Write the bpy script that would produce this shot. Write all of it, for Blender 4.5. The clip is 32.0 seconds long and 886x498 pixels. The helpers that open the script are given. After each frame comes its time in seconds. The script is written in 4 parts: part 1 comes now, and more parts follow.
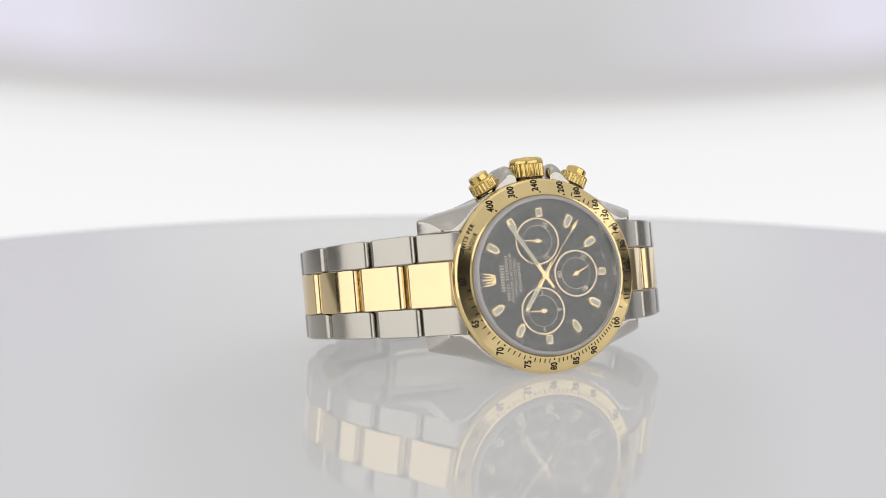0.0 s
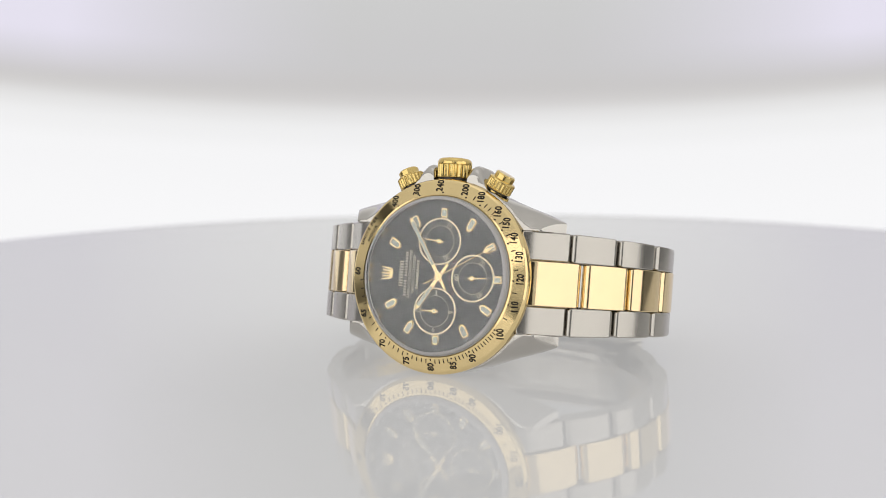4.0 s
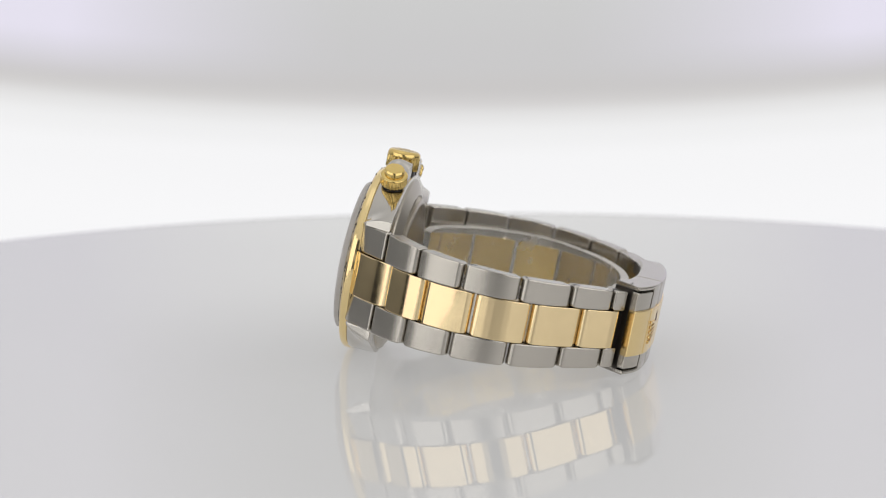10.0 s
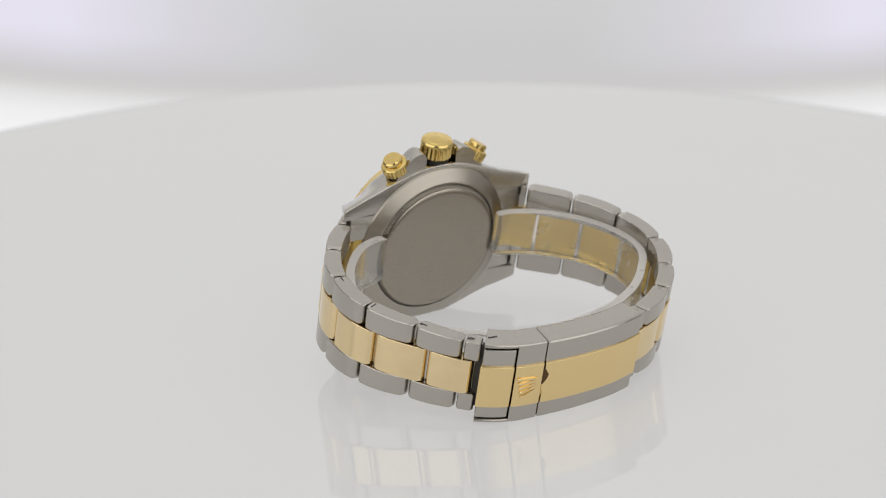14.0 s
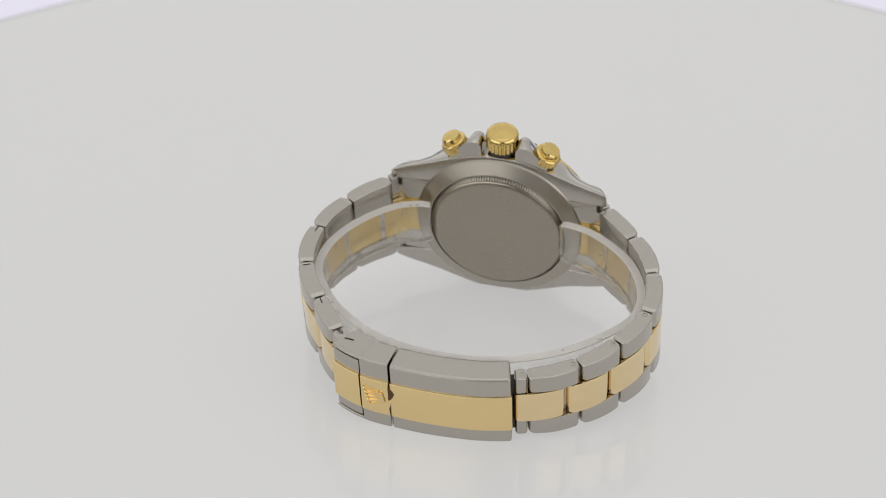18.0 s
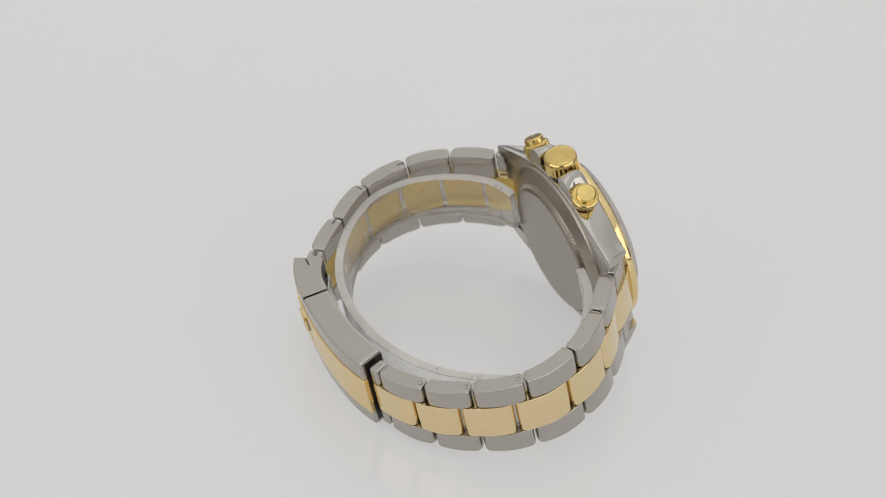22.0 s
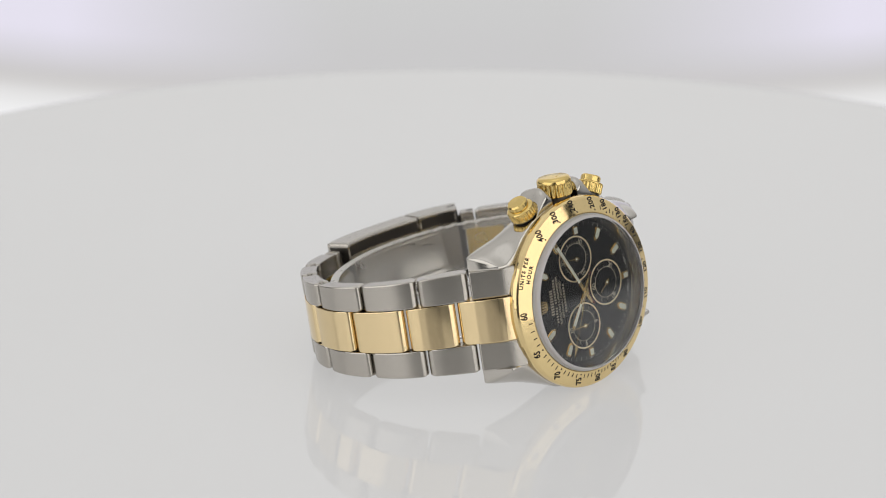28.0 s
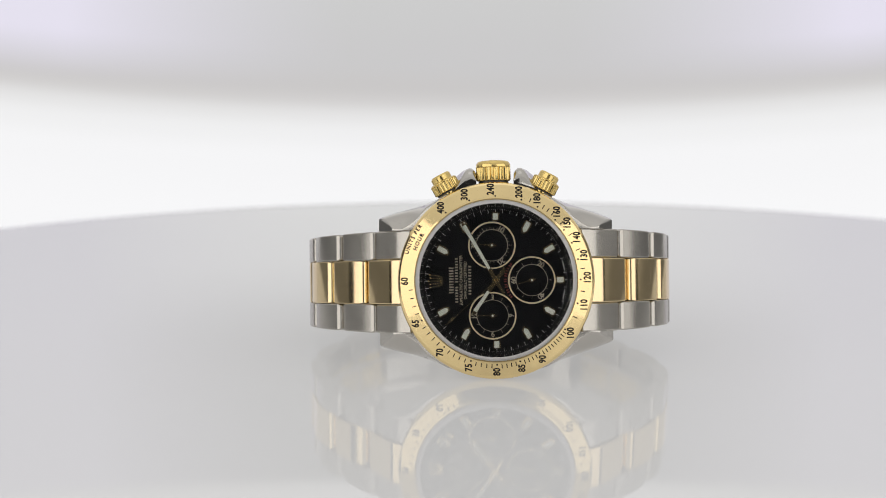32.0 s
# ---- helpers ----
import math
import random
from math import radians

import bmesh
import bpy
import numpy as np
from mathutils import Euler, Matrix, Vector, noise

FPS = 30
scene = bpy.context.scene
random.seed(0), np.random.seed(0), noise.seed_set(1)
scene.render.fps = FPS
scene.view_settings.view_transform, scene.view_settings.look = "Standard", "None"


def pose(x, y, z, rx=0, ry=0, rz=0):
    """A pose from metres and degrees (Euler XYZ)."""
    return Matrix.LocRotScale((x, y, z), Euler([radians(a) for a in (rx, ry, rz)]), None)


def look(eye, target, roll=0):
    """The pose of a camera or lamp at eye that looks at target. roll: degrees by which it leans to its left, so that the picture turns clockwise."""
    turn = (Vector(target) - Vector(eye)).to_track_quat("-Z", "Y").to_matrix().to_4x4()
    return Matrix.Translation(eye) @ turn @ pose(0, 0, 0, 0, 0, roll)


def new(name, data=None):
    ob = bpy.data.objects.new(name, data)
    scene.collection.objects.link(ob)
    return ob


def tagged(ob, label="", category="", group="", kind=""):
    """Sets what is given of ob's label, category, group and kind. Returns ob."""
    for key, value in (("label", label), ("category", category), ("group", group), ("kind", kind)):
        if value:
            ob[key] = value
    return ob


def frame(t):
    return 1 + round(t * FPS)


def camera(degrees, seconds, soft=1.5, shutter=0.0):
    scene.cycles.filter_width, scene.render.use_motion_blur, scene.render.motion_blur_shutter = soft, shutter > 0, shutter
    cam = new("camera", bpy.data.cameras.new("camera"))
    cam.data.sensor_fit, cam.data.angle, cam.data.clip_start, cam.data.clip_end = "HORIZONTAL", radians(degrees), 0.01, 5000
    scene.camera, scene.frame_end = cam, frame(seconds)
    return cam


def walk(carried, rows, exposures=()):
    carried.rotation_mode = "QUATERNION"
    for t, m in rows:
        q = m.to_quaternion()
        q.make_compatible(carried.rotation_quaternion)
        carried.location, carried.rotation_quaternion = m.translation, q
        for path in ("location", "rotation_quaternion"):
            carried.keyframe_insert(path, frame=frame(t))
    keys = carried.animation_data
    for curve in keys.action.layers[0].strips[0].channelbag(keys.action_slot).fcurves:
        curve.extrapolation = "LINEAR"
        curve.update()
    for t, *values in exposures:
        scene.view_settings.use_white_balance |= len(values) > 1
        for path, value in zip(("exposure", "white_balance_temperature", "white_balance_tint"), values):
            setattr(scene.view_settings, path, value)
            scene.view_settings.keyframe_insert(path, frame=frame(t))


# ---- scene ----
cam = camera(24.27, 32.0, soft=1.0)
MM = 0.001
PIVOT = Matrix.Translation((0, 0.3 * MM, 8.75 * MM))

# seconds and the height of the camera's arm over the plate, in degrees
RISE = [(0, 8.45), (4, 8.6), (8, 8.5), (9, 8.6), (9.8, 8.95), (10.5, 9.95), (11.5, 13.15), (12.5, 16.25), (13.5, 19.4),
        (14.5, 22.35), (16.5, 27.6), (17.5, 30.4), (18.5, 33.1), (19.5, 36.1), (20.3, 37.8), (21.0, 38.2), (21.8, 37.4),
        (23, 34.4), (24.5, 29.7), (25.5, 27.1), (27.5, 22.1), (28.5, 19.3), (29.5, 16.7), (30.5, 13.95), (31.0, 12.5),
        (31.5, 11.1), (31.8, 10.1), (32, 9.6)]
# seconds and the turn of the plate, in degrees
DRIFT = ([0, 4, 8, 12, 16, 20, 24, 28, 30], [0.2, 0.35, 0.0, 0.1, -0.3, -0.8, -0.5, 0.1, 0.5])
TURN = [(t, -(164.77 + 12.053 * (t - 16) + float(np.interp(t, *DRIFT)))) for t in range(0, 31)] + [(31, -346.3), (31.5, -352.0), (31.75, -354.2), (32, -354.8)]


def arm(e, x, y, z):
    """A place on the swinging arm that carries camera and backdrop, raised by e degrees."""
    return PIVOT @ pose(0, 0, 0, -e, 0, 0) @ Matrix.Translation((x, y, z))


walk(cam, [(t, arm(e, -0.0091, -0.430, 0.0122) @ pose(0, 0, 0, 90, 0, 0)) for t, e in RISE])
cam.data.dof.use_dof = True
cam.data.dof.focus_distance = 0.408
cam.data.dof.aperture_fstop = 20

# ---- world and light ----
world = bpy.data.worlds.new("studio_air")
world.use_nodes = True
world.node_tree.nodes["Background"].inputs[0].default_value = (0.8, 0.82, 0.86, 1)
world.node_tree.nodes["Background"].inputs[1].default_value = 0.05
scene.world = world


# ---- materials ----
def material(name, color, rough=0.5, metal=0.0, **more):
    m = bpy.data.materials.new(name)
    m.use_nodes = True
    b = m.node_tree.nodes["Principled BSDF"]
    b.inputs["Base Color"].default_value = (*color, 1)
    b.inputs["Roughness"].default_value = rough
    b.inputs["Metallic"].default_value = metal
    for key, value in more.items():
        b.inputs[key.replace("_", " ")].default_value = value
    return m


def link_nodes(m, a, b):
    m.node_tree.links.new(a, b)


def grained(m, scale=(1, 1, 1), size=900.0, rough=(0.2, 0.35), tint=0.06, bump=0.0):
    """Fine grain in roughness, colour and relief; scale stretches it along the brushing."""
    nt = m.node_tree
    b = nt.nodes["Principled BSDF"]
    co = nt.nodes.new("ShaderNodeTexCoord")
    mp = nt.nodes.new("ShaderNodeMapping")
    mp.inputs["Scale"].default_value = scale
    fine = nt.nodes.new("ShaderNodeTexNoise")
    fine.inputs["Scale"].default_value = size
    fine.inputs["Detail"].default_value = 3
    wide = nt.nodes.new("ShaderNodeTexNoise")
    wide.inputs["Scale"].default_value = 120
    wide.inputs["Detail"].default_value = 2
    link_nodes(m, co.outputs["Object"], mp.inputs["Vector"])
    link_nodes(m, mp.outputs["Vector"], fine.inputs["Vector"])
    link_nodes(m, co.outputs["Object"], wide.inputs["Vector"])
    mix = nt.nodes.new("ShaderNodeMath")
    mix.operation = "MULTIPLY_ADD"
    mix.inputs[1].default_value = 0.75
    link_nodes(m, fine.outputs["Fac"], mix.inputs[0])
    half = nt.nodes.new("ShaderNodeMath")
    half.operation = "MULTIPLY"
    half.inputs[1].default_value = 0.25
    link_nodes(m, wide.outputs["Fac"], half.inputs[0])
    link_nodes(m, half.outputs[0], mix.inputs[2])
    rr = nt.nodes.new("ShaderNodeMapRange")
    rr.inputs["From Min"].default_value, rr.inputs["From Max"].default_value = 0.3, 0.7
    rr.inputs["To Min"].default_value, rr.inputs["To Max"].default_value = rough
    link_nodes(m, mix.outputs[0], rr.inputs["Value"])
    link_nodes(m, rr.outputs[0], b.inputs["Roughness"])
    base = b.inputs["Base Color"].default_value[:3]
    ramp = nt.nodes.new("ShaderNodeValToRGB")
    ramp.color_ramp.elements[0].position, ramp.color_ramp.elements[1].position = 0.3, 0.7
    ramp.color_ramp.elements[0].color = (*[c * (1 - tint) for c in base], 1)
    ramp.color_ramp.elements[1].color = (*[min(1, c * (1 + tint)) for c in base], 1)
    link_nodes(m, mix.outputs[0], ramp.inputs[0])
    link_nodes(m, ramp.outputs[0], b.inputs["Base Color"])
    if bump:
        bp = nt.nodes.new("ShaderNodeBump")
        bp.inputs["Strength"].default_value = bump
        bp.inputs["Distance"].default_value = 0.00003
        link_nodes(m, mix.outputs[0], bp.inputs["Height"])
        link_nodes(m, bp.outputs[0], b.inputs["Normal"])
    return m


STEEL = grained(material("brushed_steel", (0.475, 0.448, 0.405), 0.25, 1.0), (14, 14, 0.5), 1200, (0.2, 0.27), 0.012, 0.006)
STEEL_BACK = grained(material("satin_steel", (0.425, 0.39, 0.335), 0.3, 1.0), (2, 2, 2), 1500, (0.28, 0.34), 0.012, 0.01)
CASE = grained(material("satin_case_steel", (0.50, 0.472, 0.428), 0.25, 1.0), (14, 2, 2), 1800, (0.24, 0.28), 0.01, 0.002)
POLISHED = grained(material("polished_steel", (0.51, 0.486, 0.447), 0.1, 1.0), (1, 1, 1), 300, (0.09, 0.15), 0.03)
CASE_FRONT = grained(material("fine_satin_case_steel", (0.50, 0.475, 0.435), 0.2, 1.0), (3, 3, 1), 900, (0.17, 0.25), 0.02, 0.003)
FLANK = grained(material("mirror_case_steel", (0.50, 0.477, 0.438), 0.08, 1.0), (1, 1, 1), 300, (0.06, 0.1), 0.02)
GOLD = grained(material("polished_gold", (0.81, 0.632, 0.322), 0.1, 1.0), (1, 1, 1), 260, (0.05, 0.11), 0.03)
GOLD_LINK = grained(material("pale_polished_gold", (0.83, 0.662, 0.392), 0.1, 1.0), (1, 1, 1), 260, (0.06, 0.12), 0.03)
GOLD_SATIN = grained(material("brushed_gold", (0.83, 0.64, 0.325), 0.2, 1.0), (3, 3, 12), 1500, (0.17, 0.27), 0.02, 0.05)
# browner copy of the gold, with the inner faces' shade in its base colour
GOLD_BACK = grained(material("shaded_inner_gold", (0.66, 0.475, 0.14), 0.3, 1.0), (1, 1, 1), 500, (0.26, 0.34), 0.03)
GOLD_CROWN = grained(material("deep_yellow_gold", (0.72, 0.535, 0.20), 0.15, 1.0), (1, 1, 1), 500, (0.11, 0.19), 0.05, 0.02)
DISC_STEEL = grained(material("worn_brushed_steel", (0.365, 0.328, 0.275), 0.3, 1.0), (0.35, 9, 9), 1400, (0.26, 0.32), 0.035, 0.0)
ENGRAVED = material("black_enamel", (0.014, 0.011, 0.008), 0.5, Specular_IOR_Level=0.15)
DIAL = grained(material("black_lacquer", (0.003, 0.003, 0.0034), 0.2, Specular_IOR_Level=0.18), (1, 1, 1), 400, (0.12, 0.2), 0.1)
PRINT = material("grey_print", (0.58, 0.57, 0.55), 0.4, 0.7)
GILT = material("gilt_print", (0.80, 0.68, 0.44), 0.34, 0.75)
LUME = grained(material("cream_lume", (0.68, 0.70, 0.60), 0.6), (1, 1, 1), 900, (0.5, 0.7), 0.05)
GASKET = material("white_gasket", (0.4, 0.4, 0.39), 0.35)
RED = material("red_print", (0.2, 0.02, 0.015), 0.5)
DULL_GILT = material("dull_gilt_print", (0.45, 0.40, 0.30), 0.34, 0.8)
DIM_GILT = material("dim_gilt_print", (0.42, 0.37, 0.28), 0.34, 0.8)
CUFF_EDGE = grained(material("milky_plastic_edge", (0.80, 0.77, 0.73), 0.4, IOR=1.2, Transmission_Weight=0.4), (1, 1, 1), 300, (0.25, 0.4), 0.04)
EDGE = grained(material("frosted_crystal_edge", (0.45, 0.43, 0.42), 0.5), (1, 1, 1), 200, (0.4, 0.6), 0.03)
# dark metal and print; also puts the shade of gaps and hollows into colour
DARK = material("dark_metal_and_gap_shade", (0.05, 0.045, 0.04), 0.35, 0.8)
# brown that carries the shade in the cover's notch
NOTCH_SHADE = material("notch_shade_metal", (0.10, 0.055, 0.022), 0.4, 0.8)
CRYSTAL = material("sapphire_crystal", (1, 1, 1), 0.0, IOR=1.63, Transmission_Weight=1.0)
PLASTIC = grained(material("clear_plastic", (0.97, 0.955, 0.935), 0.15, IOR=1.2, Transmission_Weight=0.93), (1, 1, 1), 110, (0.17, 0.29), 0.06)
FLOOR = grained(material("grey_studio_floor", (0.25, 0.25, 0.26), 0.6), (1, 1, 1), 8, (0.5, 0.7), 0.1)
BLACK = grained(material("black_fabric", (0.03, 0.03, 0.032), 0.8), (1, 1, 1), 60, (0.7, 0.9), 0.1)
PAINTED = grained(material("grey_painted_metal", (0.3, 0.3, 0.31), 0.5), (1, 1, 1), 40, (0.4, 0.6), 0.06)


def glowing(name, color, strength):
    m = material(name, (0.8, 0.8, 0.8), 0.6)
    b = m.node_tree.nodes["Principled BSDF"]
    b.inputs["Emission Color"].default_value = (*color, 1)
    b.inputs["Emission Strength"].default_value = strength
    return m


KEY_GLOW = glowing("softbox_cloth", (1.0, 0.985, 0.96), 1.06)


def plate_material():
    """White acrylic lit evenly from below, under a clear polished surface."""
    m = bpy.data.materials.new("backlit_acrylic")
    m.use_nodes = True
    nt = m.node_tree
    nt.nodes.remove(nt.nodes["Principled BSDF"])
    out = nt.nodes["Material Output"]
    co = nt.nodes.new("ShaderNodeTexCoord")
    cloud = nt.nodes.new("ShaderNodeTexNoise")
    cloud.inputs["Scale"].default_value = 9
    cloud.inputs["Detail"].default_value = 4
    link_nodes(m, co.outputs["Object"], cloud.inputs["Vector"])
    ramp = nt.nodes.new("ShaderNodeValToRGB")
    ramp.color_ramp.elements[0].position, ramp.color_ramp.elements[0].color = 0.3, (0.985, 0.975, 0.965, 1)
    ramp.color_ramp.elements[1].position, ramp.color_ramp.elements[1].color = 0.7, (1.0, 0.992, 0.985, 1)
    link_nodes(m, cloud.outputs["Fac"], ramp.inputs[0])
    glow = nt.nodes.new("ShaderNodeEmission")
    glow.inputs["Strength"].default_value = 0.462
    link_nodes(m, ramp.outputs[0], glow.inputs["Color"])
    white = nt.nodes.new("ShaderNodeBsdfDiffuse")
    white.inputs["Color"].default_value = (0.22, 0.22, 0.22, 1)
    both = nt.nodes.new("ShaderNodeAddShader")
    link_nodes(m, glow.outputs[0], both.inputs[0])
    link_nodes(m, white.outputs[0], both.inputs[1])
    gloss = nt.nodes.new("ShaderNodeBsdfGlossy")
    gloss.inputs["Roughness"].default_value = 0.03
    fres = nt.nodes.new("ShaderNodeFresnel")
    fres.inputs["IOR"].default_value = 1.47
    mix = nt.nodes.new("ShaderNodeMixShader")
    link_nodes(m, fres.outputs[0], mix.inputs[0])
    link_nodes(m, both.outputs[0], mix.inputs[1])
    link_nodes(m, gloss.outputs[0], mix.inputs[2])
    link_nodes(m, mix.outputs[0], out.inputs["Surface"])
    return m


ACRYLIC = plate_material()


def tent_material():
    """Thin white cloth that glows by itself; the light painted into it fades towards the floor."""
    m = material("glowing_tent_cloth", (0.1, 0.1, 0.1), 0.9)
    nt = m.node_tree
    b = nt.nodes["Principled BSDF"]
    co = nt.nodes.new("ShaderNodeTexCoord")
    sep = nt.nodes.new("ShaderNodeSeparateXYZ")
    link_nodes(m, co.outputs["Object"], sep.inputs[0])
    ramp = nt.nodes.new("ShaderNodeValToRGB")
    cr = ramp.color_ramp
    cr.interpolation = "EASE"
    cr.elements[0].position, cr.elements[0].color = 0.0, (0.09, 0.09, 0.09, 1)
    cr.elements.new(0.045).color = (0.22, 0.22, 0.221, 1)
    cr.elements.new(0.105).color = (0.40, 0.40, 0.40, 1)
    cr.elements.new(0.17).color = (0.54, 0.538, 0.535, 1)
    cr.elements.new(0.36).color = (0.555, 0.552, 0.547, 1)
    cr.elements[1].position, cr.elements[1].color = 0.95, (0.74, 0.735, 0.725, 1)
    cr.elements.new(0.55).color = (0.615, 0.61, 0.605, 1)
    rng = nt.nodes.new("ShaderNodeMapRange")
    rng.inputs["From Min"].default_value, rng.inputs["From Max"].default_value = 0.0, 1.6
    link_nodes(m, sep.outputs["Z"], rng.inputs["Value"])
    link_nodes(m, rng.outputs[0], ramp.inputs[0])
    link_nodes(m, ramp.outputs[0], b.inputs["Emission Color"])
    back = nt.nodes.new("ShaderNodeMapRange")   # extra glow added on the far side for the plate's reflection, no lamp there
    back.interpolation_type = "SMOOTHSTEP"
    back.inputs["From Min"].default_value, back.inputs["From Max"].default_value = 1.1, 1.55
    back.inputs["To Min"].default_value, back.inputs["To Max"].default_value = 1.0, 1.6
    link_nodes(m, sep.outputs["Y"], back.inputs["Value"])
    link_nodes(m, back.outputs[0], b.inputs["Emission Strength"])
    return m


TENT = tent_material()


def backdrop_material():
    """White cloth below, a greyer lilac-edged cloth above, and the soft seam between them; their light is painted into
    the emission.
    """
    m = material("glowing_backdrop_cloth", (0.6, 0.6, 0.6), 0.9)
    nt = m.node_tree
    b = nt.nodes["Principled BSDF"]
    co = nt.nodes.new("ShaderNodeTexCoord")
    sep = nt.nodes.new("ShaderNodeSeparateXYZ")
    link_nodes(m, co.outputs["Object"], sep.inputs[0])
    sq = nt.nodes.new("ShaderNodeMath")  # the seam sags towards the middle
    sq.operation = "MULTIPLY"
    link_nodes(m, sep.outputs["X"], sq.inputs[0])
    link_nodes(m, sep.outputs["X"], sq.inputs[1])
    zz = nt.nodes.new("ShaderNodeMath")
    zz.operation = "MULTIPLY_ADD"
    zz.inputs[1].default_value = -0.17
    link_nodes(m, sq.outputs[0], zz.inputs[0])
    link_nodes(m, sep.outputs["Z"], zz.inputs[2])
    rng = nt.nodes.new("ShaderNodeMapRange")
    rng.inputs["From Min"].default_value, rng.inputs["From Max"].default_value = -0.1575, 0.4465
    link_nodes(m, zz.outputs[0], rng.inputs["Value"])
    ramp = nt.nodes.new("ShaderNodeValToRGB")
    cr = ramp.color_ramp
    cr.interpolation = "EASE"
    # stops from 0.64 up: an unseen bright band for the plate to reflect
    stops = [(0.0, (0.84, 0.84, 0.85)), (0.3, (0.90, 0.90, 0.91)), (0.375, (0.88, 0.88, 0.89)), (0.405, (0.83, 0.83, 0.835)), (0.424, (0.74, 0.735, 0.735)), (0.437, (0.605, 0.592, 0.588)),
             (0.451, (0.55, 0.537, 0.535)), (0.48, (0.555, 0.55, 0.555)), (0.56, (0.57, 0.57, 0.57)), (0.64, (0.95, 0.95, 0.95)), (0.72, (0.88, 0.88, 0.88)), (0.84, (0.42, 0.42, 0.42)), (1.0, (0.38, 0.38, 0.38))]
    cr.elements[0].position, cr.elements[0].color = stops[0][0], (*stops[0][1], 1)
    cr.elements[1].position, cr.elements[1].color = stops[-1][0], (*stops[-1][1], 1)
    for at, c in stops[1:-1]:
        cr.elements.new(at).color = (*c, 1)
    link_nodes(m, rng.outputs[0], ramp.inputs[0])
    side = nt.nodes.new("ShaderNodeMapRange")  # lilac glow painted in at both sides, for light spilling in
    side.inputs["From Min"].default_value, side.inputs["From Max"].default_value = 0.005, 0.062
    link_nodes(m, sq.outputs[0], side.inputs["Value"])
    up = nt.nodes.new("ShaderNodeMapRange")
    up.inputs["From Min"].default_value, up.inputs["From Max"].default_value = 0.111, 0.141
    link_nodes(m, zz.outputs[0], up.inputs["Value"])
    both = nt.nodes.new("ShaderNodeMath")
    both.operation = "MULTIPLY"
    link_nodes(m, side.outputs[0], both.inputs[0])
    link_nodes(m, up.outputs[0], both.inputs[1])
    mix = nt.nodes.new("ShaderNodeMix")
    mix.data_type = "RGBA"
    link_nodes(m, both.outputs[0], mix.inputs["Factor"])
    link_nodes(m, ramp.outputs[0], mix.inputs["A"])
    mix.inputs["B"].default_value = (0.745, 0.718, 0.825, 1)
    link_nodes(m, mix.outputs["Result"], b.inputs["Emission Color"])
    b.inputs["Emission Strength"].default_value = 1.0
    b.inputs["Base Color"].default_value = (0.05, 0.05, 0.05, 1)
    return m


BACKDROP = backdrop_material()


# ---- mesh helpers ----
def finish(name, bm, mat, angle=35):
    bmesh.ops.recalc_face_normals(bm, faces=bm.faces)
    me = bpy.data.meshes.new(name)
    bm.to_mesh(me)
    bm.free()
    me.shade_smooth()
    me.set_sharp_from_angle(angle=radians(angle))
    me.materials.append(mat)
    return me


def part(name, bm, mat, parent, label="", angle=35):
    ob = new(name, finish(name, bm, mat, angle))
    ob.parent = parent
    return tagged(ob, label)


def join(*bms):
    """One bmesh out of several."""
    out = bms[0]
    for b in bms[1:]:
        me = bpy.data.meshes.new("tmp")
        b.to_mesh(me)
        out.from_mesh(me)
        bpy.data.meshes.remove(me)
        b.free()
    return out


def block(sx, sy, sz, x=0, y=0, z=0, bevel=0.0):
    bm = bmesh.new()
    bmesh.ops.create_cube(bm, size=1, matrix=Matrix.Translation((x, y, z)) @ Matrix.Diagonal((sx, sy, sz, 1)))
    if bevel:
        bmesh.ops.bevel(bm, geom=bm.edges[:], offset=bevel, segments=2, affect="EDGES")
    return bm


def rings(loops, closed=False, caps=True):
    """Skin over loops of points, all of one length."""
    bm = bmesh.new()
    vs = [[bm.verts.new(p) for p in loop] for loop in loops]
    n = len(loops[0])
    pairs = list(zip(vs, vs[1:])) + ([(vs[-1], vs[0])] if closed else [])
    for a, b in pairs:
        for i in range(n):
            bm.faces.new((a[i], a[(i + 1) % n], b[(i + 1) % n], b[i]))
    if caps and not closed:
        bm.faces.new(vs[0])
        bm.faces.new(vs[-1])
    return bm


def held(points, closed=True, d=0.06):
    """Add points close to the corners of an outline, so that its flats stay flat under smooth shading."""
    out = []
    n = len(points)
    for i in range(n if closed else n - 1):
        a, b = points[i], points[(i + 1) % n]
        l = math.hypot(b[0] - a[0], b[1] - a[1])
        out.append(a)
        if l > 5 * d:
            f = d / l
            out.append((a[0] + (b[0] - a[0]) * f, a[1] + (b[1] - a[1]) * f))
            out.append((b[0] + (a[0] - b[0]) * f, b[1] + (a[1] - b[1]) * f))
    if not closed:
        out.append(points[-1])
    return out


def lathe(profile, n=96, closed=False, wave=None):
    """Turn a profile of (radius, depth) in mm about the depth axis y; wave(i, k) changes a radius."""
    if wave is None:
        profile = held(profile, closed)
    loops = []
    for k, (r, y) in enumerate(profile):
        loop = []
        for i in range(n):
            a = 2 * math.pi * i / n
            q = r + (wave(i, k) if wave else 0)
            loop.append((q * math.cos(a) * MM, y * MM, q * math.sin(a) * MM))
        loops.append(loop)
    return rings(loops, closed)


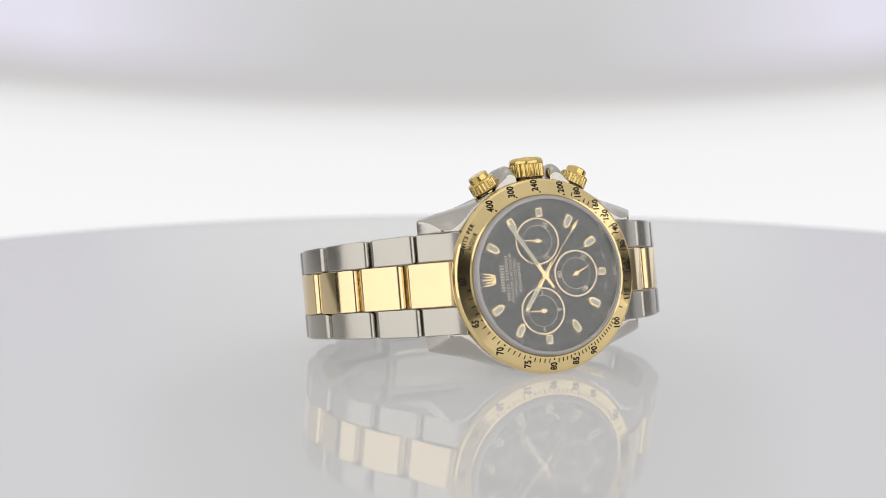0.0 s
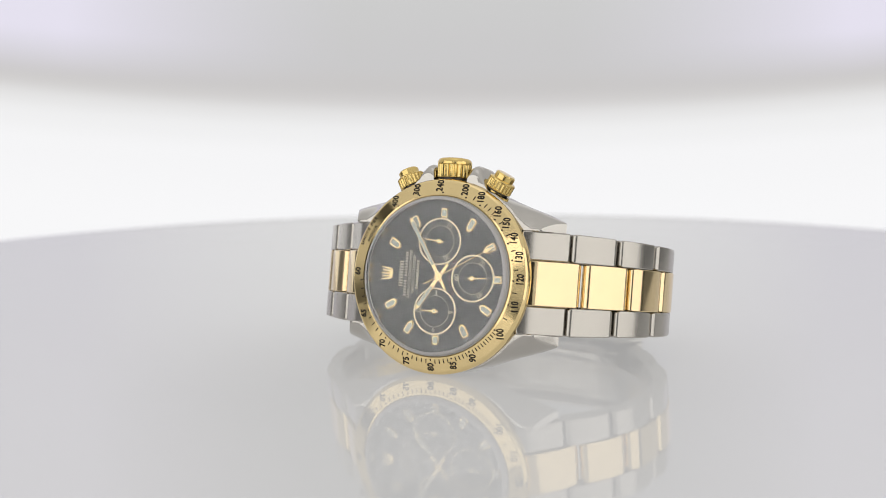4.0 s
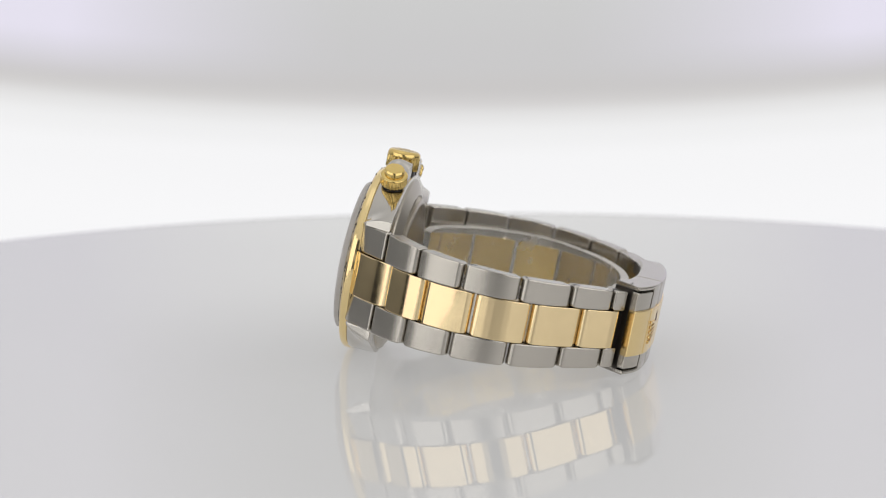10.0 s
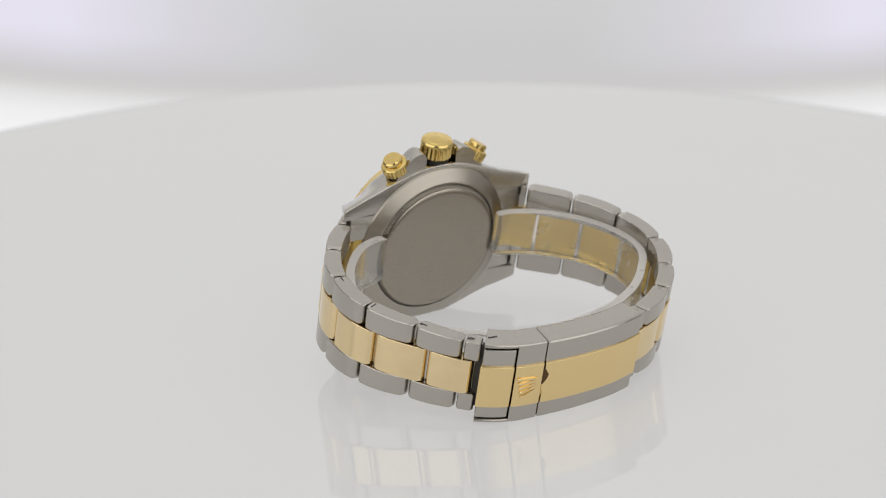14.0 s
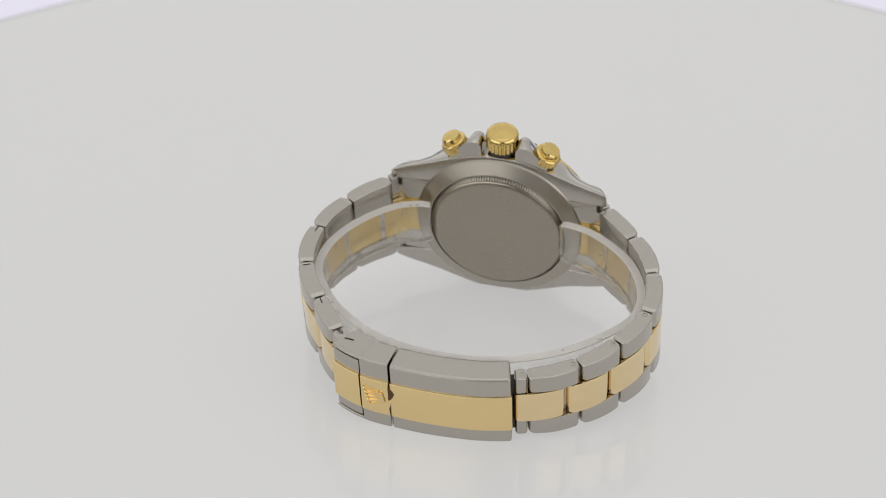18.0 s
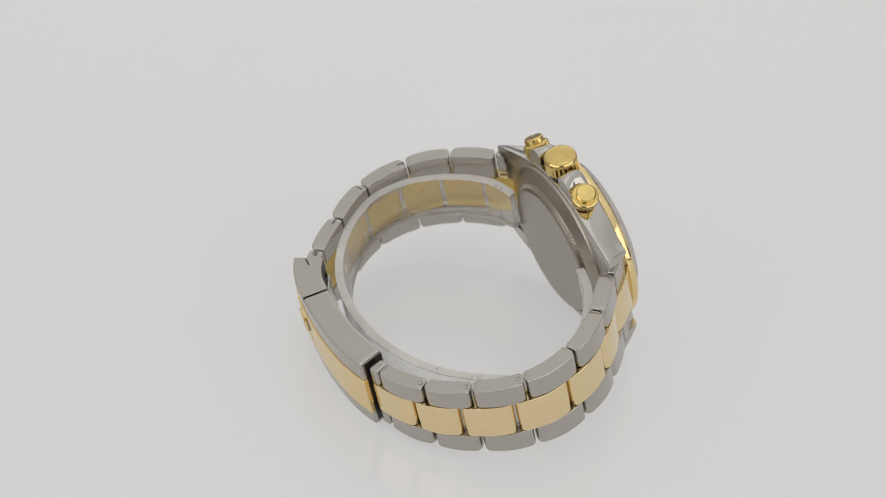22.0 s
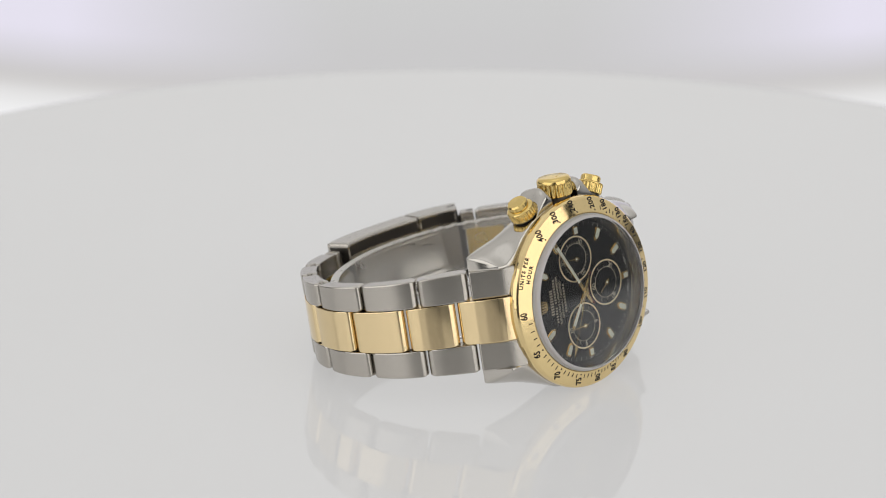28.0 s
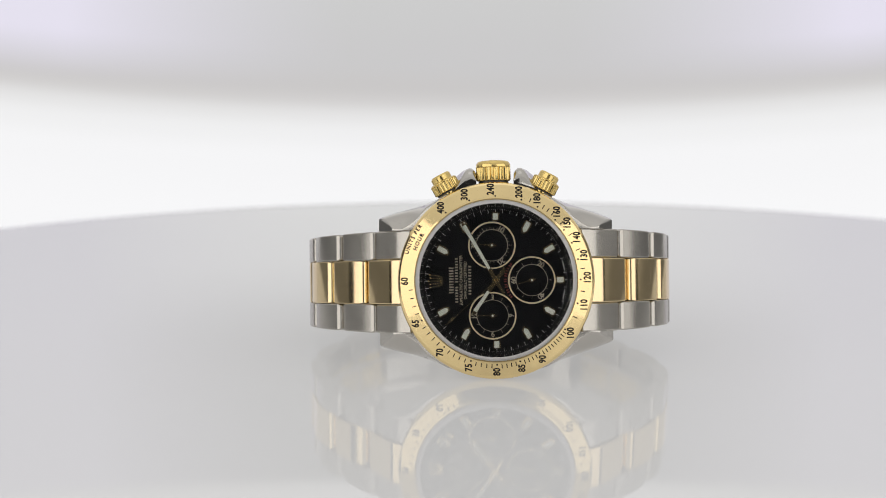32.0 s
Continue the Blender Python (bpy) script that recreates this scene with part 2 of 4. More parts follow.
def prism(outline, y0, y1, bevel=0.0):
    """Extrude an outline of (x, z) in mm from depth y0 to y1."""
    bm = rings([[(x * MM, y0 * MM, z * MM) for x, z in outline], [(x * MM, y1 * MM, z * MM) for x, z in outline]])
    if bevel:
        bmesh.ops.recalc_face_normals(bm, faces=bm.faces)
        es = [e for e in bm.edges if len(e.link_faces) == 2 and e.calc_face_angle() > 0.3]
        bmesh.ops.bevel(bm, geom=es, offset=bevel * MM, segments=2, affect="EDGES")
    return bm


def moved(bm, m):
    bm.transform(m)
    return bm


def clock(c, r):
    """The place (x, z) in mm at the clock angle c, in degrees from twelve, on the radius r; twelve lies towards -x, three towards +z."""
    return -r * math.cos(radians(c)), r * math.sin(radians(c))


def clock_turn(c):
    """Turns what points to +x (six o'clock) so that it points to the clock angle c."""
    return Matrix.Rotation(radians(180 + c), 4, "Y")


def lettering(text, size, spacing=1.0, bold=0.0):
    """Flat letters in the plane of x (reading way) and y (up), centred, in mm."""
    cu = bpy.data.curves.new("letters", "FONT")
    cu.body, cu.size, cu.align_x, cu.align_y = text, size * MM, "CENTER", "CENTER"
    cu.space_character = spacing
    cu.resolution_u = 3
    cu.offset = bold * MM
    ob = bpy.data.objects.new("letters", cu)
    me = bpy.data.meshes.new_from_object(ob)
    bm = bmesh.new()
    bm.from_mesh(me)
    bpy.data.objects.remove(ob)
    bpy.data.curves.remove(cu)
    bpy.data.meshes.remove(me)
    return bm


# ---- the studio ----
def make_tent():
    """The floor and a closed, unseen dome of glowing cloth, added over the whole set to light it."""
    tagged(new("floor", finish("floor", moved(lathe([(1, 0), (1700, 0), (1700, 60), (1, 60)], 64), Matrix.Translation((0, 0, -0.8)) @ Matrix.Rotation(radians(-90), 4, "X")), FLOOR)),
           "plain matt grey studio floor", "floor", kind="structure")
    outer = [(1640, -800), (1640, 0)] + [(1640 * math.cos(radians(a)), 1640 * math.sin(radians(a))) for a in range(6, 90, 6)] + [(8, 1640)]
    inner = [(8, 1620)] + [(1620 * math.cos(radians(a)), 1620 * math.sin(radians(a))) for a in range(84, 0, -6)] + [(1620, 0), (1620, -800)]
    bm = moved(lathe(outer + inner, 96, closed=True), Matrix.Rotation(radians(90), 4, "X"))
    tagged(new("glow_dome", finish("glow_dome", bm, TENT, 60)), "unseen glowing white cloth tent closed over the turntable, added for light", "light tent", kind="structure")


make_tent()
# unseen black cloth, added so that dial and gold reflect something dark
tagged(new("dark_reflection_curtain", finish("dark_reflection_curtain", join(block(0.34, 0.012, 0.88, 0, -1.42, 0.51, 0.004), block(0.38, 0.03, 0.03, 0, -1.42, 0.955, 0.004), block(0.03, 0.03, 1.75, 0.18, -1.44, 0.075, 0.004), block(0.03, 0.03, 1.75, -0.18, -1.44, 0.075, 0.004)), BLACK)),
       "unseen black cloth curtain added behind the camera to darken reflections", "curtain", kind="structure")


def make_softbox(name, label, w, h, glow, m, flap_width):
    """A black cloth box with a glowing white front that faces its own -z."""
    box = new(name)
    box.matrix_basis = m
    tagged(box, label, "softbox", "studio lamps")
    a, b = (w / 2, h / 2), (0.09, 0.09)
    front = [(-a[0], -a[1], 0.02), (a[0], -a[1], 0.02), (a[0], a[1], 0.02), (-a[0], a[1], 0.02)]
    lip = [(x, y, -0.015) for x, y, _ in front]
    back = [(-b[0], -b[1], 0.22), (b[0], -b[1], 0.22), (b[0], b[1], 0.22), (-b[0], b[1], 0.22)]
    bm = bmesh.new()
    loops = [[bm.verts.new(p) for p in loop] for loop in (lip, front, back)]
    for p, q in zip(loops, loops[1:]):
        for i in range(4):
            bm.faces.new((p[i], p[(i + 1) % 4], q[(i + 1) % 4], q[i]))
    bm.faces.new(loops[2])
    part("housing", bm, BLACK, box)
    part("diffuser", block(w - 0.01, h - 0.01, 0.004, 0, 0, -0.006), glow, box, "glowing white cloth front")
    # unseen black flap, added to put a dark stripe into the gold's reflections
    side = w / 2 if (m @ Vector((1, 0, 0))).y > (m @ Vector((-1, 0, 0))).y else -w / 2
    turn = math.copysign(radians(33), side)
    flap = Matrix.Translation((side, 0, 0)) @ Matrix.Rotation(turn, 4, "Y") @ Matrix.Translation((math.copysign(flap_width / 2 + 0.02, side), 0, 0))
    part("dark_reflection_flap", moved(block(flap_width, h, 0.006, 0, 0, 0, 0.001), flap), BLACK, box, "black flap added at the outer edge to darken reflections")
    down = m.inverted()
    foot = (m @ Vector((0, 0, 0.2))).z + 0.8
    pole = block(0.03, 0.03, foot - 0.02, 0, 0, -foot / 2)
    part("pole", moved(pole, Matrix.Translation((0, 0, 0.2)) @ down.to_3x3().to_4x4()), PAINTED, box)
    base = block(0.34, 0.34, 0.02, 0, 0, -foot + 0.01)
    part("base_plate", moved(base, Matrix.Translation((0, 0, 0.2)) @ down.to_3x3().to_4x4()), PAINTED, box)
    return box


def aim(eye, target):
    return look(eye, target)


for sgn in (-1, 1):
    az = radians(49.3) * sgn
    make_softbox("side_softbox", "upright black softbox with a white glowing front beside the camera", 1.40, 0.80, KEY_GLOW,
                 aim((1.05 * math.sin(az), -1.05 * math.cos(az), 0.29), (0, 0, 0.02)), 0.12 if sgn < 0 else 0.08)


def make_backdrop():
    """The cloth screen at the far end of the arm, curved towards the plate at its sides."""
    screen = new("backdrop")
    loops = []
    n = 24
    for z in (-0.24, 0.453):
        loop = []
        for k in range(n + 1):
            x = -0.78 + 1.56 * k / n
            loop.append((x, -0.23 * x * x, z))
        for k in range(n, -1, -1):
            x = -0.78 + 1.56 * k / n
            loop.append((x, -0.23 * x * x + 0.006, z))
        loops.append(loop)
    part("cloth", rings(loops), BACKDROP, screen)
    for sx in (-1, 1):
        part("frame_bar", block(0.02, 0.02, 0.72, sx * 0.792, -0.14, 0.105, 0.003), PAINTED, screen)
    return tagged(screen, "white and grey cloth backdrop with painted-in glow on a swinging arm", "backdrop", kind="structure")


backdrop = make_backdrop()


def make_turntable():
    plate = new("turntable")
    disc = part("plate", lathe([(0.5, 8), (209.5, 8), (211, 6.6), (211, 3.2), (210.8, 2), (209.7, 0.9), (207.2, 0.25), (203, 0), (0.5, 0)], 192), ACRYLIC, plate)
    part("hub", lathe([(1, 8.2), (60, 8.2), (60, 42), (1, 42)], 64), PAINTED, plate)
    for ob in plate.children:
        ob.data.transform(Matrix.Rotation(radians(-90), 4, "X"))
    disc.data.transform(Matrix.Translation((4.2 * MM, 8.0 * MM, 0)))  # laid a little off the axis
    return tagged(plate, "round glossy white acrylic turntable plate", "turntable")


turntable = make_turntable()
stand = tagged(new("turntable_stand", finish("turntable_stand", block(0.16, 0.16, 0.757, 0, 0, -0.4205, 0.006), PAINTED)),
               "square grey metal column under the turntable", "stand")


# ---- the wristwatch ----
# Its own space: x from twelve to six o'clock, y from the dial to the caseback, z from nine to three o'clock.
watch = tagged(new("wristwatch"), "steel and gold chronograph wristwatch with black dial, lying on edge", "wristwatch")

SEAT = Matrix.Translation((-1.02 * MM, -25.44 * MM, 19.25 * MM)) @ pose(0, 0, 0, 0, 0, -6.32) @ pose(0, 0, 0, 0, -0.85, 0) @ pose(0, 0, 0, -11.3, 0, 0)


def case_flank(up):
    """One side of the case with its two lugs; up is 1 at three o'clock and -1 at nine."""
    xs = [-23.2, -23.08, -22.8, -22, -20, -18, -16, -13.5, -10, -6, -3, 0, 3, 6, 10, 13.5, 16, 18, 20, 22, 22.8, 23.08, 23.2]
    wide = ([0, 3, 6, 10, 13.5, 16, 18, 20, 22, 23.2], [18.8, 18.7, 18.2, 16.9, 15.55, 14.7, 14.05, 13.4, 12.65, 12.15])
    front = ([0, 13.5, 18, 20, 22, 23.2], [1.55, 1.55, 1.6, 1.7, 1.85, 2.1])
    back = ([0, 12, 16, 20, 23.2], [7.0, 7.0, 7.2, 7.5, 7.7])
    loops = []
    for x in xs:
        end = 0.2 if abs(x) > 23.1 else (0.06 if abs(x) > 23.0 else 0.0)
        z1 = np.interp(abs(x), *wide) - end + (0.09 * max(0.0, -x - 16))   # a little fuller at twelve o'clock
        z0 = max(9.95, math.sqrt(max(0.0, 15.6 ** 2 - x * x))) + end * 0.5
        y0, y1 = np.interp(abs(x), *front) + end, np.interp(abs(x), *back) - end
        rake = max(0.0, abs(x) - 13.5) * 0.28 * math.copysign(1, x)   # the lugs' ends fall back from the bezel
        c, d = 0.25, 0.15
        slant = min(1.0, max(0.0, (abs(x) - 12.0) / 8.0))
        zf = z1 + (z0 + 0.75 - z1) * slant   # the flank leans in towards the front of a lug
        flank = [(y0 + c + (y1 - y0 - 2 * c) * u, zf + (z1 - zf) * (1 - (1 - u) ** 1.8)) for u in (0.0, 0.2, 0.4, 0.6, 0.8, 1.0)]
        pts = [(y0 + d, z0), (y0, z0 + d), (y0, zf - c * 1.5), (y0 + c * 0.35, zf - c * 0.45)] + flank + [(y1 - c * 0.3, z1 - c * 0.3),
               (y1, z1 - c), (y1, z0 + d), (y1 - d, z0)]
        loops.append([((x - rake * (y1 - y) / (y1 - y0)) * MM, y * MM, z * up * MM) for y, z in pts])
    return rings(loops)


def make_case():
    drum = lathe([(15.2, 0.9), (17.2, 0.9), (17.2, 6.9), (15.2, 6.9)], 96, closed=True)
    guards = []
    for s in (-1, 1):
        loops = []
        for k in range(17):
            u = -math.cos(math.pi * k / 16)
            drop = 2.6 * (1 - math.sqrt(max(0.0, 1 - (0.97 * min(u, 0.55 * u)) ** 2)))
            wide = max(0.0, u)   # broader towards the back
            outline = [(3.65, 16.5), (3.65, 20.7), (3.75, 21.35), (4.05, 21.9), (4.55, 22.25), (5.1 + 0.6 * wide, 22.3), (5.75 + 1.0 * wide, 22.0), (6.4 + 1.25 * wide, 21.2), (7.1 + 1.4 * wide, 20.0), (8.0 + 1.5 * wide, 18.5), (9.3 + 1.6 * wide, 16.5)]
            loops.append([(s * x * MM, (4.2 + 2.5 * u) * MM, (16.5 + max(0.0, z - 16.5) * (1 - drop / 5.8)) * MM) for x, z in outline])
        guards.append(rings(loops))
    case = part("case", join(case_flank(1), case_flank(-1), drum, *guards), CASE, watch, "polished and brushed steel case with four lugs")
    case.data.materials.append(CASE_FRONT)
    case.data.materials.append(FLANK)
    for f in case.data.polygons:
        f.material_index = 0 if f.normal.y > 0.5 else 2 if abs(f.normal.z) > 0.62 or abs(f.center.z) > 17 * MM or abs(f.center.x) > 20 * MM else 1   # brushed back, mirror flanks
    for sx in (-1, 1):
        side = [(16.5, 4.0), (19.0, 4.6), (21.0, 6.1), (22.3, 6.9), (22.3, 7.0), (16.5, 7.0)]
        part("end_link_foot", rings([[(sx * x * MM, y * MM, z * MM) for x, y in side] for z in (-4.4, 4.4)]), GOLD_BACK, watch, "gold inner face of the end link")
        for sz in (-1, 1):
            side = [(15.0, 3.2), (19.0, 4.2), (21.0, 5.9), (22.4, 7.0), (23.0, 7.15), (15.0, 7.15)]
            foot = rings([[(sx * x * MM, y * MM, sz * z * MM) for x, y in side] for z in (4.5, 9.85)])
            foot = part("end_link_foot", foot, CASE, watch, "brushed steel foot of the end link between the lugs")
            part("foot_slot", block(0.85 * MM, 0.3 * MM, 1.9 * MM, sx * 21.5 * MM, 7.1 * MM, sz * 8.75 * MM, 0.08 * MM), DARK, foot)
    return case


make_case()

# the caseback: a brushed cone, a toothed ring and a flat brushed disc
caseback = part("caseback", lathe([(18.2, 6.9), (17.9, 7.4), (15.2, 8.6), (14.9, 8.6), (14.9, 6.9)], 128, closed=True), STEEL_BACK, watch, "satin steel caseback")
part("toothed_ring", lathe([(13.2, 8.2), (14.85, 8.2), (14.85, 8.45), (14.0, 9.3), (13.2, 9.35)], 640, closed=True,
                           wave=lambda i, k: (-0.36 if (i // 2) % 2 else 0.0) if k in (1, 2, 3) else 0), STEEL_BACK, caseback, "fine toothed edge of the caseback", angle=25)
part("back_disc", lathe([(0.05, 9.6), (13.05, 9.6), (13.5, 9.56), (13.85, 9.46), (14.08, 9.28), (14.08, 8.0), (0.05, 8.0)], 128), DISC_STEEL, caseback, "worn brushed disc with a rounded rim", 50)

# the bezel with its engraved scale
BEZEL = [(15.75, -1.08), (16.0, -1.2), (16.35, -1.11), (18.72, -0.33), (19.08, -0.02), (19.26, 0.4), (19.3, 0.8), (19.26, 1.3), (19.0, 1.62), (15.75, 1.62)]
bezel = part("bezel", lathe(BEZEL, 160, closed=True), GOLD, watch, "polished gold bezel engraved with a black speed scale", 25)


# dark ring that draws the shadow line between bezel and case
part("bezel_shadow_ring", lathe([(18.4, 1.6), (18.95, 1.6), (18.95, 1.85), (18.4, 1.85)], 128, closed=True), DARK, watch, "dark ring for the shadow line under the bezel")


def bezel_depth(r):
    return -1.11 + (r - 16.35) * (0.78 / 2.37)


def on_bezel(bm, place, lift=0.025):
    """Lay flat work (mm as metres) on the bezel's cone by place(u, v) -> x, z in mm."""
    for v in bm.verts:
        x, z = place(v.co.x / MM, v.co.y / MM)
        v.co = (x * MM, (bezel_depth(math.hypot(x, z)) - lift) * MM, z * MM)
    return bm


AHEAD = {400: 0.6, 300: 1.6, 240: 2.8, 200: 2.8, 180: 2.6, 160: 2.6, 150: 2.2, 140: 1.6, 130: 1.2, 120: 1.0}   # numerals engraved before their dots
for number in (60, 65, 70, 75, 80, 85, 90, 100, 110, 120, 130, 140, 150, 160, 180, 200, 240, 300, 400):
    cx, cz = clock(360 * 60 / number - AHEAD.get(number, 0.0), 17.85)
    bm = on_bezel(lettering(str(number), 1.88, 1.05, 0.07), lambda u, v: (cx - v, cz + u * 0.78))
    part("scale_numeral", bm, ENGRAVED, bezel)
for text, r0 in (("UNITS PER", 18.25), ("HOUR", 16.95)):
    bm = on_bezel(lettering(text, 1.08, 1.3, 0.04), lambda u, v: clock(27 + math.degrees(u / r0), r0 + v))
    part("scale_lettering", bm, ENGRAVED, bezel)
for number in [n for n in range(61, 100) if n % 5 or n == 95] + [105, 115, 125, 135, 145, 155, 165, 170, 175, 190]:
    c = 360 * 60 / number
    long = 0.8 if number < 100 else 0.85
    w = 0.09
    foot = 16.38 if number < 100 else 16.62
    q = bmesh.new()
    q.faces.new([q.verts.new(p) for p in ((-w * MM, 0, 0), (w * MM, 0, 0), (w * MM, long * MM, 0), (-w * MM, long * MM, 0))])
    part("scale_mark", on_bezel(q, lambda u, v: clock(c + math.degrees(u / 16.5), foot + v)), ENGRAVED, bezel)
for number in (65, 70, 75, 80, 85, 90, 100, 110, 120, 130, 140, 150, 160, 180, 200, 240, 300, 400):
    c = 360 * 60 / number
    q = bmesh.new()
    bmesh.ops.create_circle(q, cap_ends=True, segments=10, radius=0.18 * MM)
    part("scale_dot", on_bezel(q, lambda u, v: clock(c + math.degrees(u / 16.5), 16.48 + v)), ENGRAVED, bezel)

# rehaut, dial and crystal
DEEP = 1.4   # the dial's depth under the bezel's foot
part("inner_ring", lathe([(14.3, 1.85), (14.35, 1.3), (14.98, -0.55), (15.2, -0.65), (15.7, -0.65), (15.7, 1.85)], 128, closed=True), POLISHED, watch, "polished steel ring round the dial")
dial = part("dial", lathe([(0.05, 0.05), (14.3, 0.05), (14.3, 0.4), (0.05, 0.4)], 96), DIAL, watch, "glossy black dial")
dial.location.y = DEEP * MM
crystal = part("crystal", lathe([(0.05, -2.5), (14.95, -2.5), (15.12, -2.35), (15.15, -1.0), (15.1, -0.7), (0.05, -0.7)], 128), CRYSTAL, watch, "clear flat sapphire crystal")
crystal.data.materials.append(EDGE)   # its ground side wall
for face in crystal.data.polygons:
    face.material_index = 1 if abs(face.normal.y) < 0.3 else 0
crystal.visible_shadow = False
part("crystal_edge", lathe([(14.98, -2.5), (15.25, -2.43), (15.42, -2.29), (15.52, -2.07), (15.55, -1.05), (15.17, -1.05), (15.15, -2.35)], 128, closed=True), EDGE, watch, "frosted white edge of the crystal")
part("crystal_gasket", lathe([(15.56, -1.45), (15.74, -1.38), (15.74, -0.8), (15.56, -0.8)], 128, closed=True), GASKET, watch, "thin white gasket round the crystal")


def on_dial(bm, y, m=None):
    """Lay flat work with u to three o'clock and v to twelve on the dial at depth y."""
    lay = Matrix(((0, -1, 0, 0), (0, 0, -1, y * MM), (1, 0, 0, 0), (0, 0, 0, 1)))
    bm.transform(lay if m is None else m @ lay)
    return bm


def ring_flat(r0, r1, y0, y1, n=72):
    return lathe([(r0, y0), (r1, y0), (r1, y1), (r0, y1)], n, closed=True)


for hour in (1, 2, 3, 4, 5, 6, 7, 8, 9, 10, 11):
    if hour in (3, 6, 9):
        o = [(11.65, -0.74), (13.45, -0.74), (13.45, 0.74), (11.65, 0.74)]
        i = [(11.9, -0.5), (13.2, -0.5), (13.2, 0.5), (11.9, 0.5)]
    else:
        o = [(10.35, 0), (11.2, -0.78), (13.3, -0.78), (13.3, 0.78), (11.2, 0.78)]
        i = [(10.85, 0), (11.35, -0.48), (13.05, -0.48), (13.05, 0.48), (11.35, 0.48)]
    turn = clock_turn(hour * 30)
    marker = part("hour_marker", moved(prism(o, -0.45, 0.05, 0.17), turn), GOLD, dial)
    part("lume", moved(prism(i, -0.49, -0.3, 0.03), turn), LUME, marker)

# the emblem at twelve: five plain bars with balls over a base
bms = [prism([(-11.0, -0.95), (-10.55, -0.95), (-10.35, 0), (-10.55, 0.95), (-11.0, 0.95)], -0.4, 0.05, 0.05)]
for k in (-2, -1, 0, 1, 2):
    top = (-13.2 if k % 2 == 0 else -13.0) + 0.12 * abs(k)
    z = 0.62 * k
    bms.append(prism([(-11.0, z * 0.75 - 0.2), (-11.0, z * 0.75 + 0.2), (top, z + 0.07), (top, z - 0.07)], -0.35, 0.05))
    b = bmesh.new()
    bmesh.ops.create_uvsphere(b, u_segments=8, v_segments=6, radius=0.2 * MM, matrix=Matrix.Translation((top * MM, -0.2 * MM, z * MM)))
    bms.append(b)
part("emblem", join(*bms), GOLD, dial, "raised gold emblem")

bms = []
for k in range(240):
    c = k * 1.5
    long = 0.95 if k % 20 == 0 else (0.75 if k % 4 == 0 else 0.16)
    bms.append((c, long, 0.045 if k % 4 == 0 else 0.02))
q = bmesh.new()
for c, long, w in bms:
    vs = []
    for u, r in ((-w, 14.0), (w, 14.0), (w, 14.0 - long), (-w, 14.0 - long)):
        x, z = clock(c + math.degrees(u / 14), r)
        vs.append(q.verts.new((x * MM, 0.03 * MM, z * MM)))
    q.faces.new(vs)
tagged(part("minute_track", q, PRINT, dial, "fine grey minute track"), kind="stuff")

# printed lines: two that can be read, the rest as small bars
for text, x, half, size in (("SUPERLATIVE CHRONOMETER", -6.85, 4.9, 0.8), ("OFFICIALLY CERTIFIED", -6.0, 3.75, 0.8)):
    bm = lettering(text, size, 1.0, 0.01)
    wide = max(v.co.x for v in bm.verts) / MM
    bm.transform(Matrix.Diagonal((half / wide, 1, 1, 1)))
    part("dial_lettering", on_dial(bm, 0.03, Matrix.Translation((x * MM, 0, 0.1 * MM))), DULL_GILT, dial)


def bar_row(x, half, tall, count, gap_at=-1):
    """A line of print as a row of small upright bars."""
    step = 2 * half / count
    out = []
    for k in range(count):
        if k == gap_at:
            continue
        z = -half + step * (k + 0.5) + 0.1
        w = 0.26 * step
        out.append(prism([(x - tall / 2, z - w), (x + tall / 2, z - w), (x + tall / 2, z + w), (x - tall / 2, z + w)], 0.025, 0.06))
    return join(*out)


for x, half, tall, count, gap in ((-8.8, 2.65, 0.9, 10, -1), (-7.75, 4.5, 0.55, 16, 6), (-5.15, 2.95, 0.55, 10, -1)):
    part("dial_bar", bar_row(x, half, tall, count, gap), DIM_GILT, dial)
for c in (168, 192):
    bar = prism([(13.45, -0.9), (13.62, -0.9), (13.62, 0.9), (13.45, 0.9)], 0.025, 0.06)
    part("dial_bar", moved(bar, clock_turn(c)), PRINT, dial)


def make_counter(name, cx, cz, labels, ticks):
    """A small recessed counter with a gilt rim, a thin inner ring, ticks and numbers."""
    at = Matrix.Translation((cx * MM, 0, cz * MM))
    c = part(name, moved(ring_flat(4.36, 4.66, -0.03, 0.06), at), GILT, dial, "small round counter with a gilt rim")
    q = ring_flat(3.03, 3.13, 0.015, 0.06, 64)
    for k in range(ticks):
        a = 360 * k / ticks
        long = 0.75 if k % max(1, ticks // 6) == 0 else 0.4
        bar = prism([(3.13, -0.035), (3.13 + long, -0.035), (3.13 + long, 0.035), (3.13, 0.035)], 0.015, 0.06)
        q = join(q, moved(bar, clock_turn(a)))
    for text, a in labels:
        x, z = clock(a, 3.55)
        t = on_dial(lettering(text, 1.5, 0.9, 0.02), 0.005, Matrix.Translation((x * MM, 0, z * MM)) @ Matrix.Rotation(radians(a), 4, "Y"))
        q = join(q, t)
    part("counter_print", moved(q, at), DULL_GILT, dial)
    return c


make_counter("counter", -0.75, 6.9, (("30", 0), ("10", 120), ("20", 240)), 30)
make_counter("counter", 7.0, 0.0, (("60", 0), ("20", 120), ("40", 240)), 12)
make_counter("counter", -0.75, -6.9, (("12", 0), ("3", 90), ("6", 180), ("9", 270)), 12)


arc = bmesh.new()
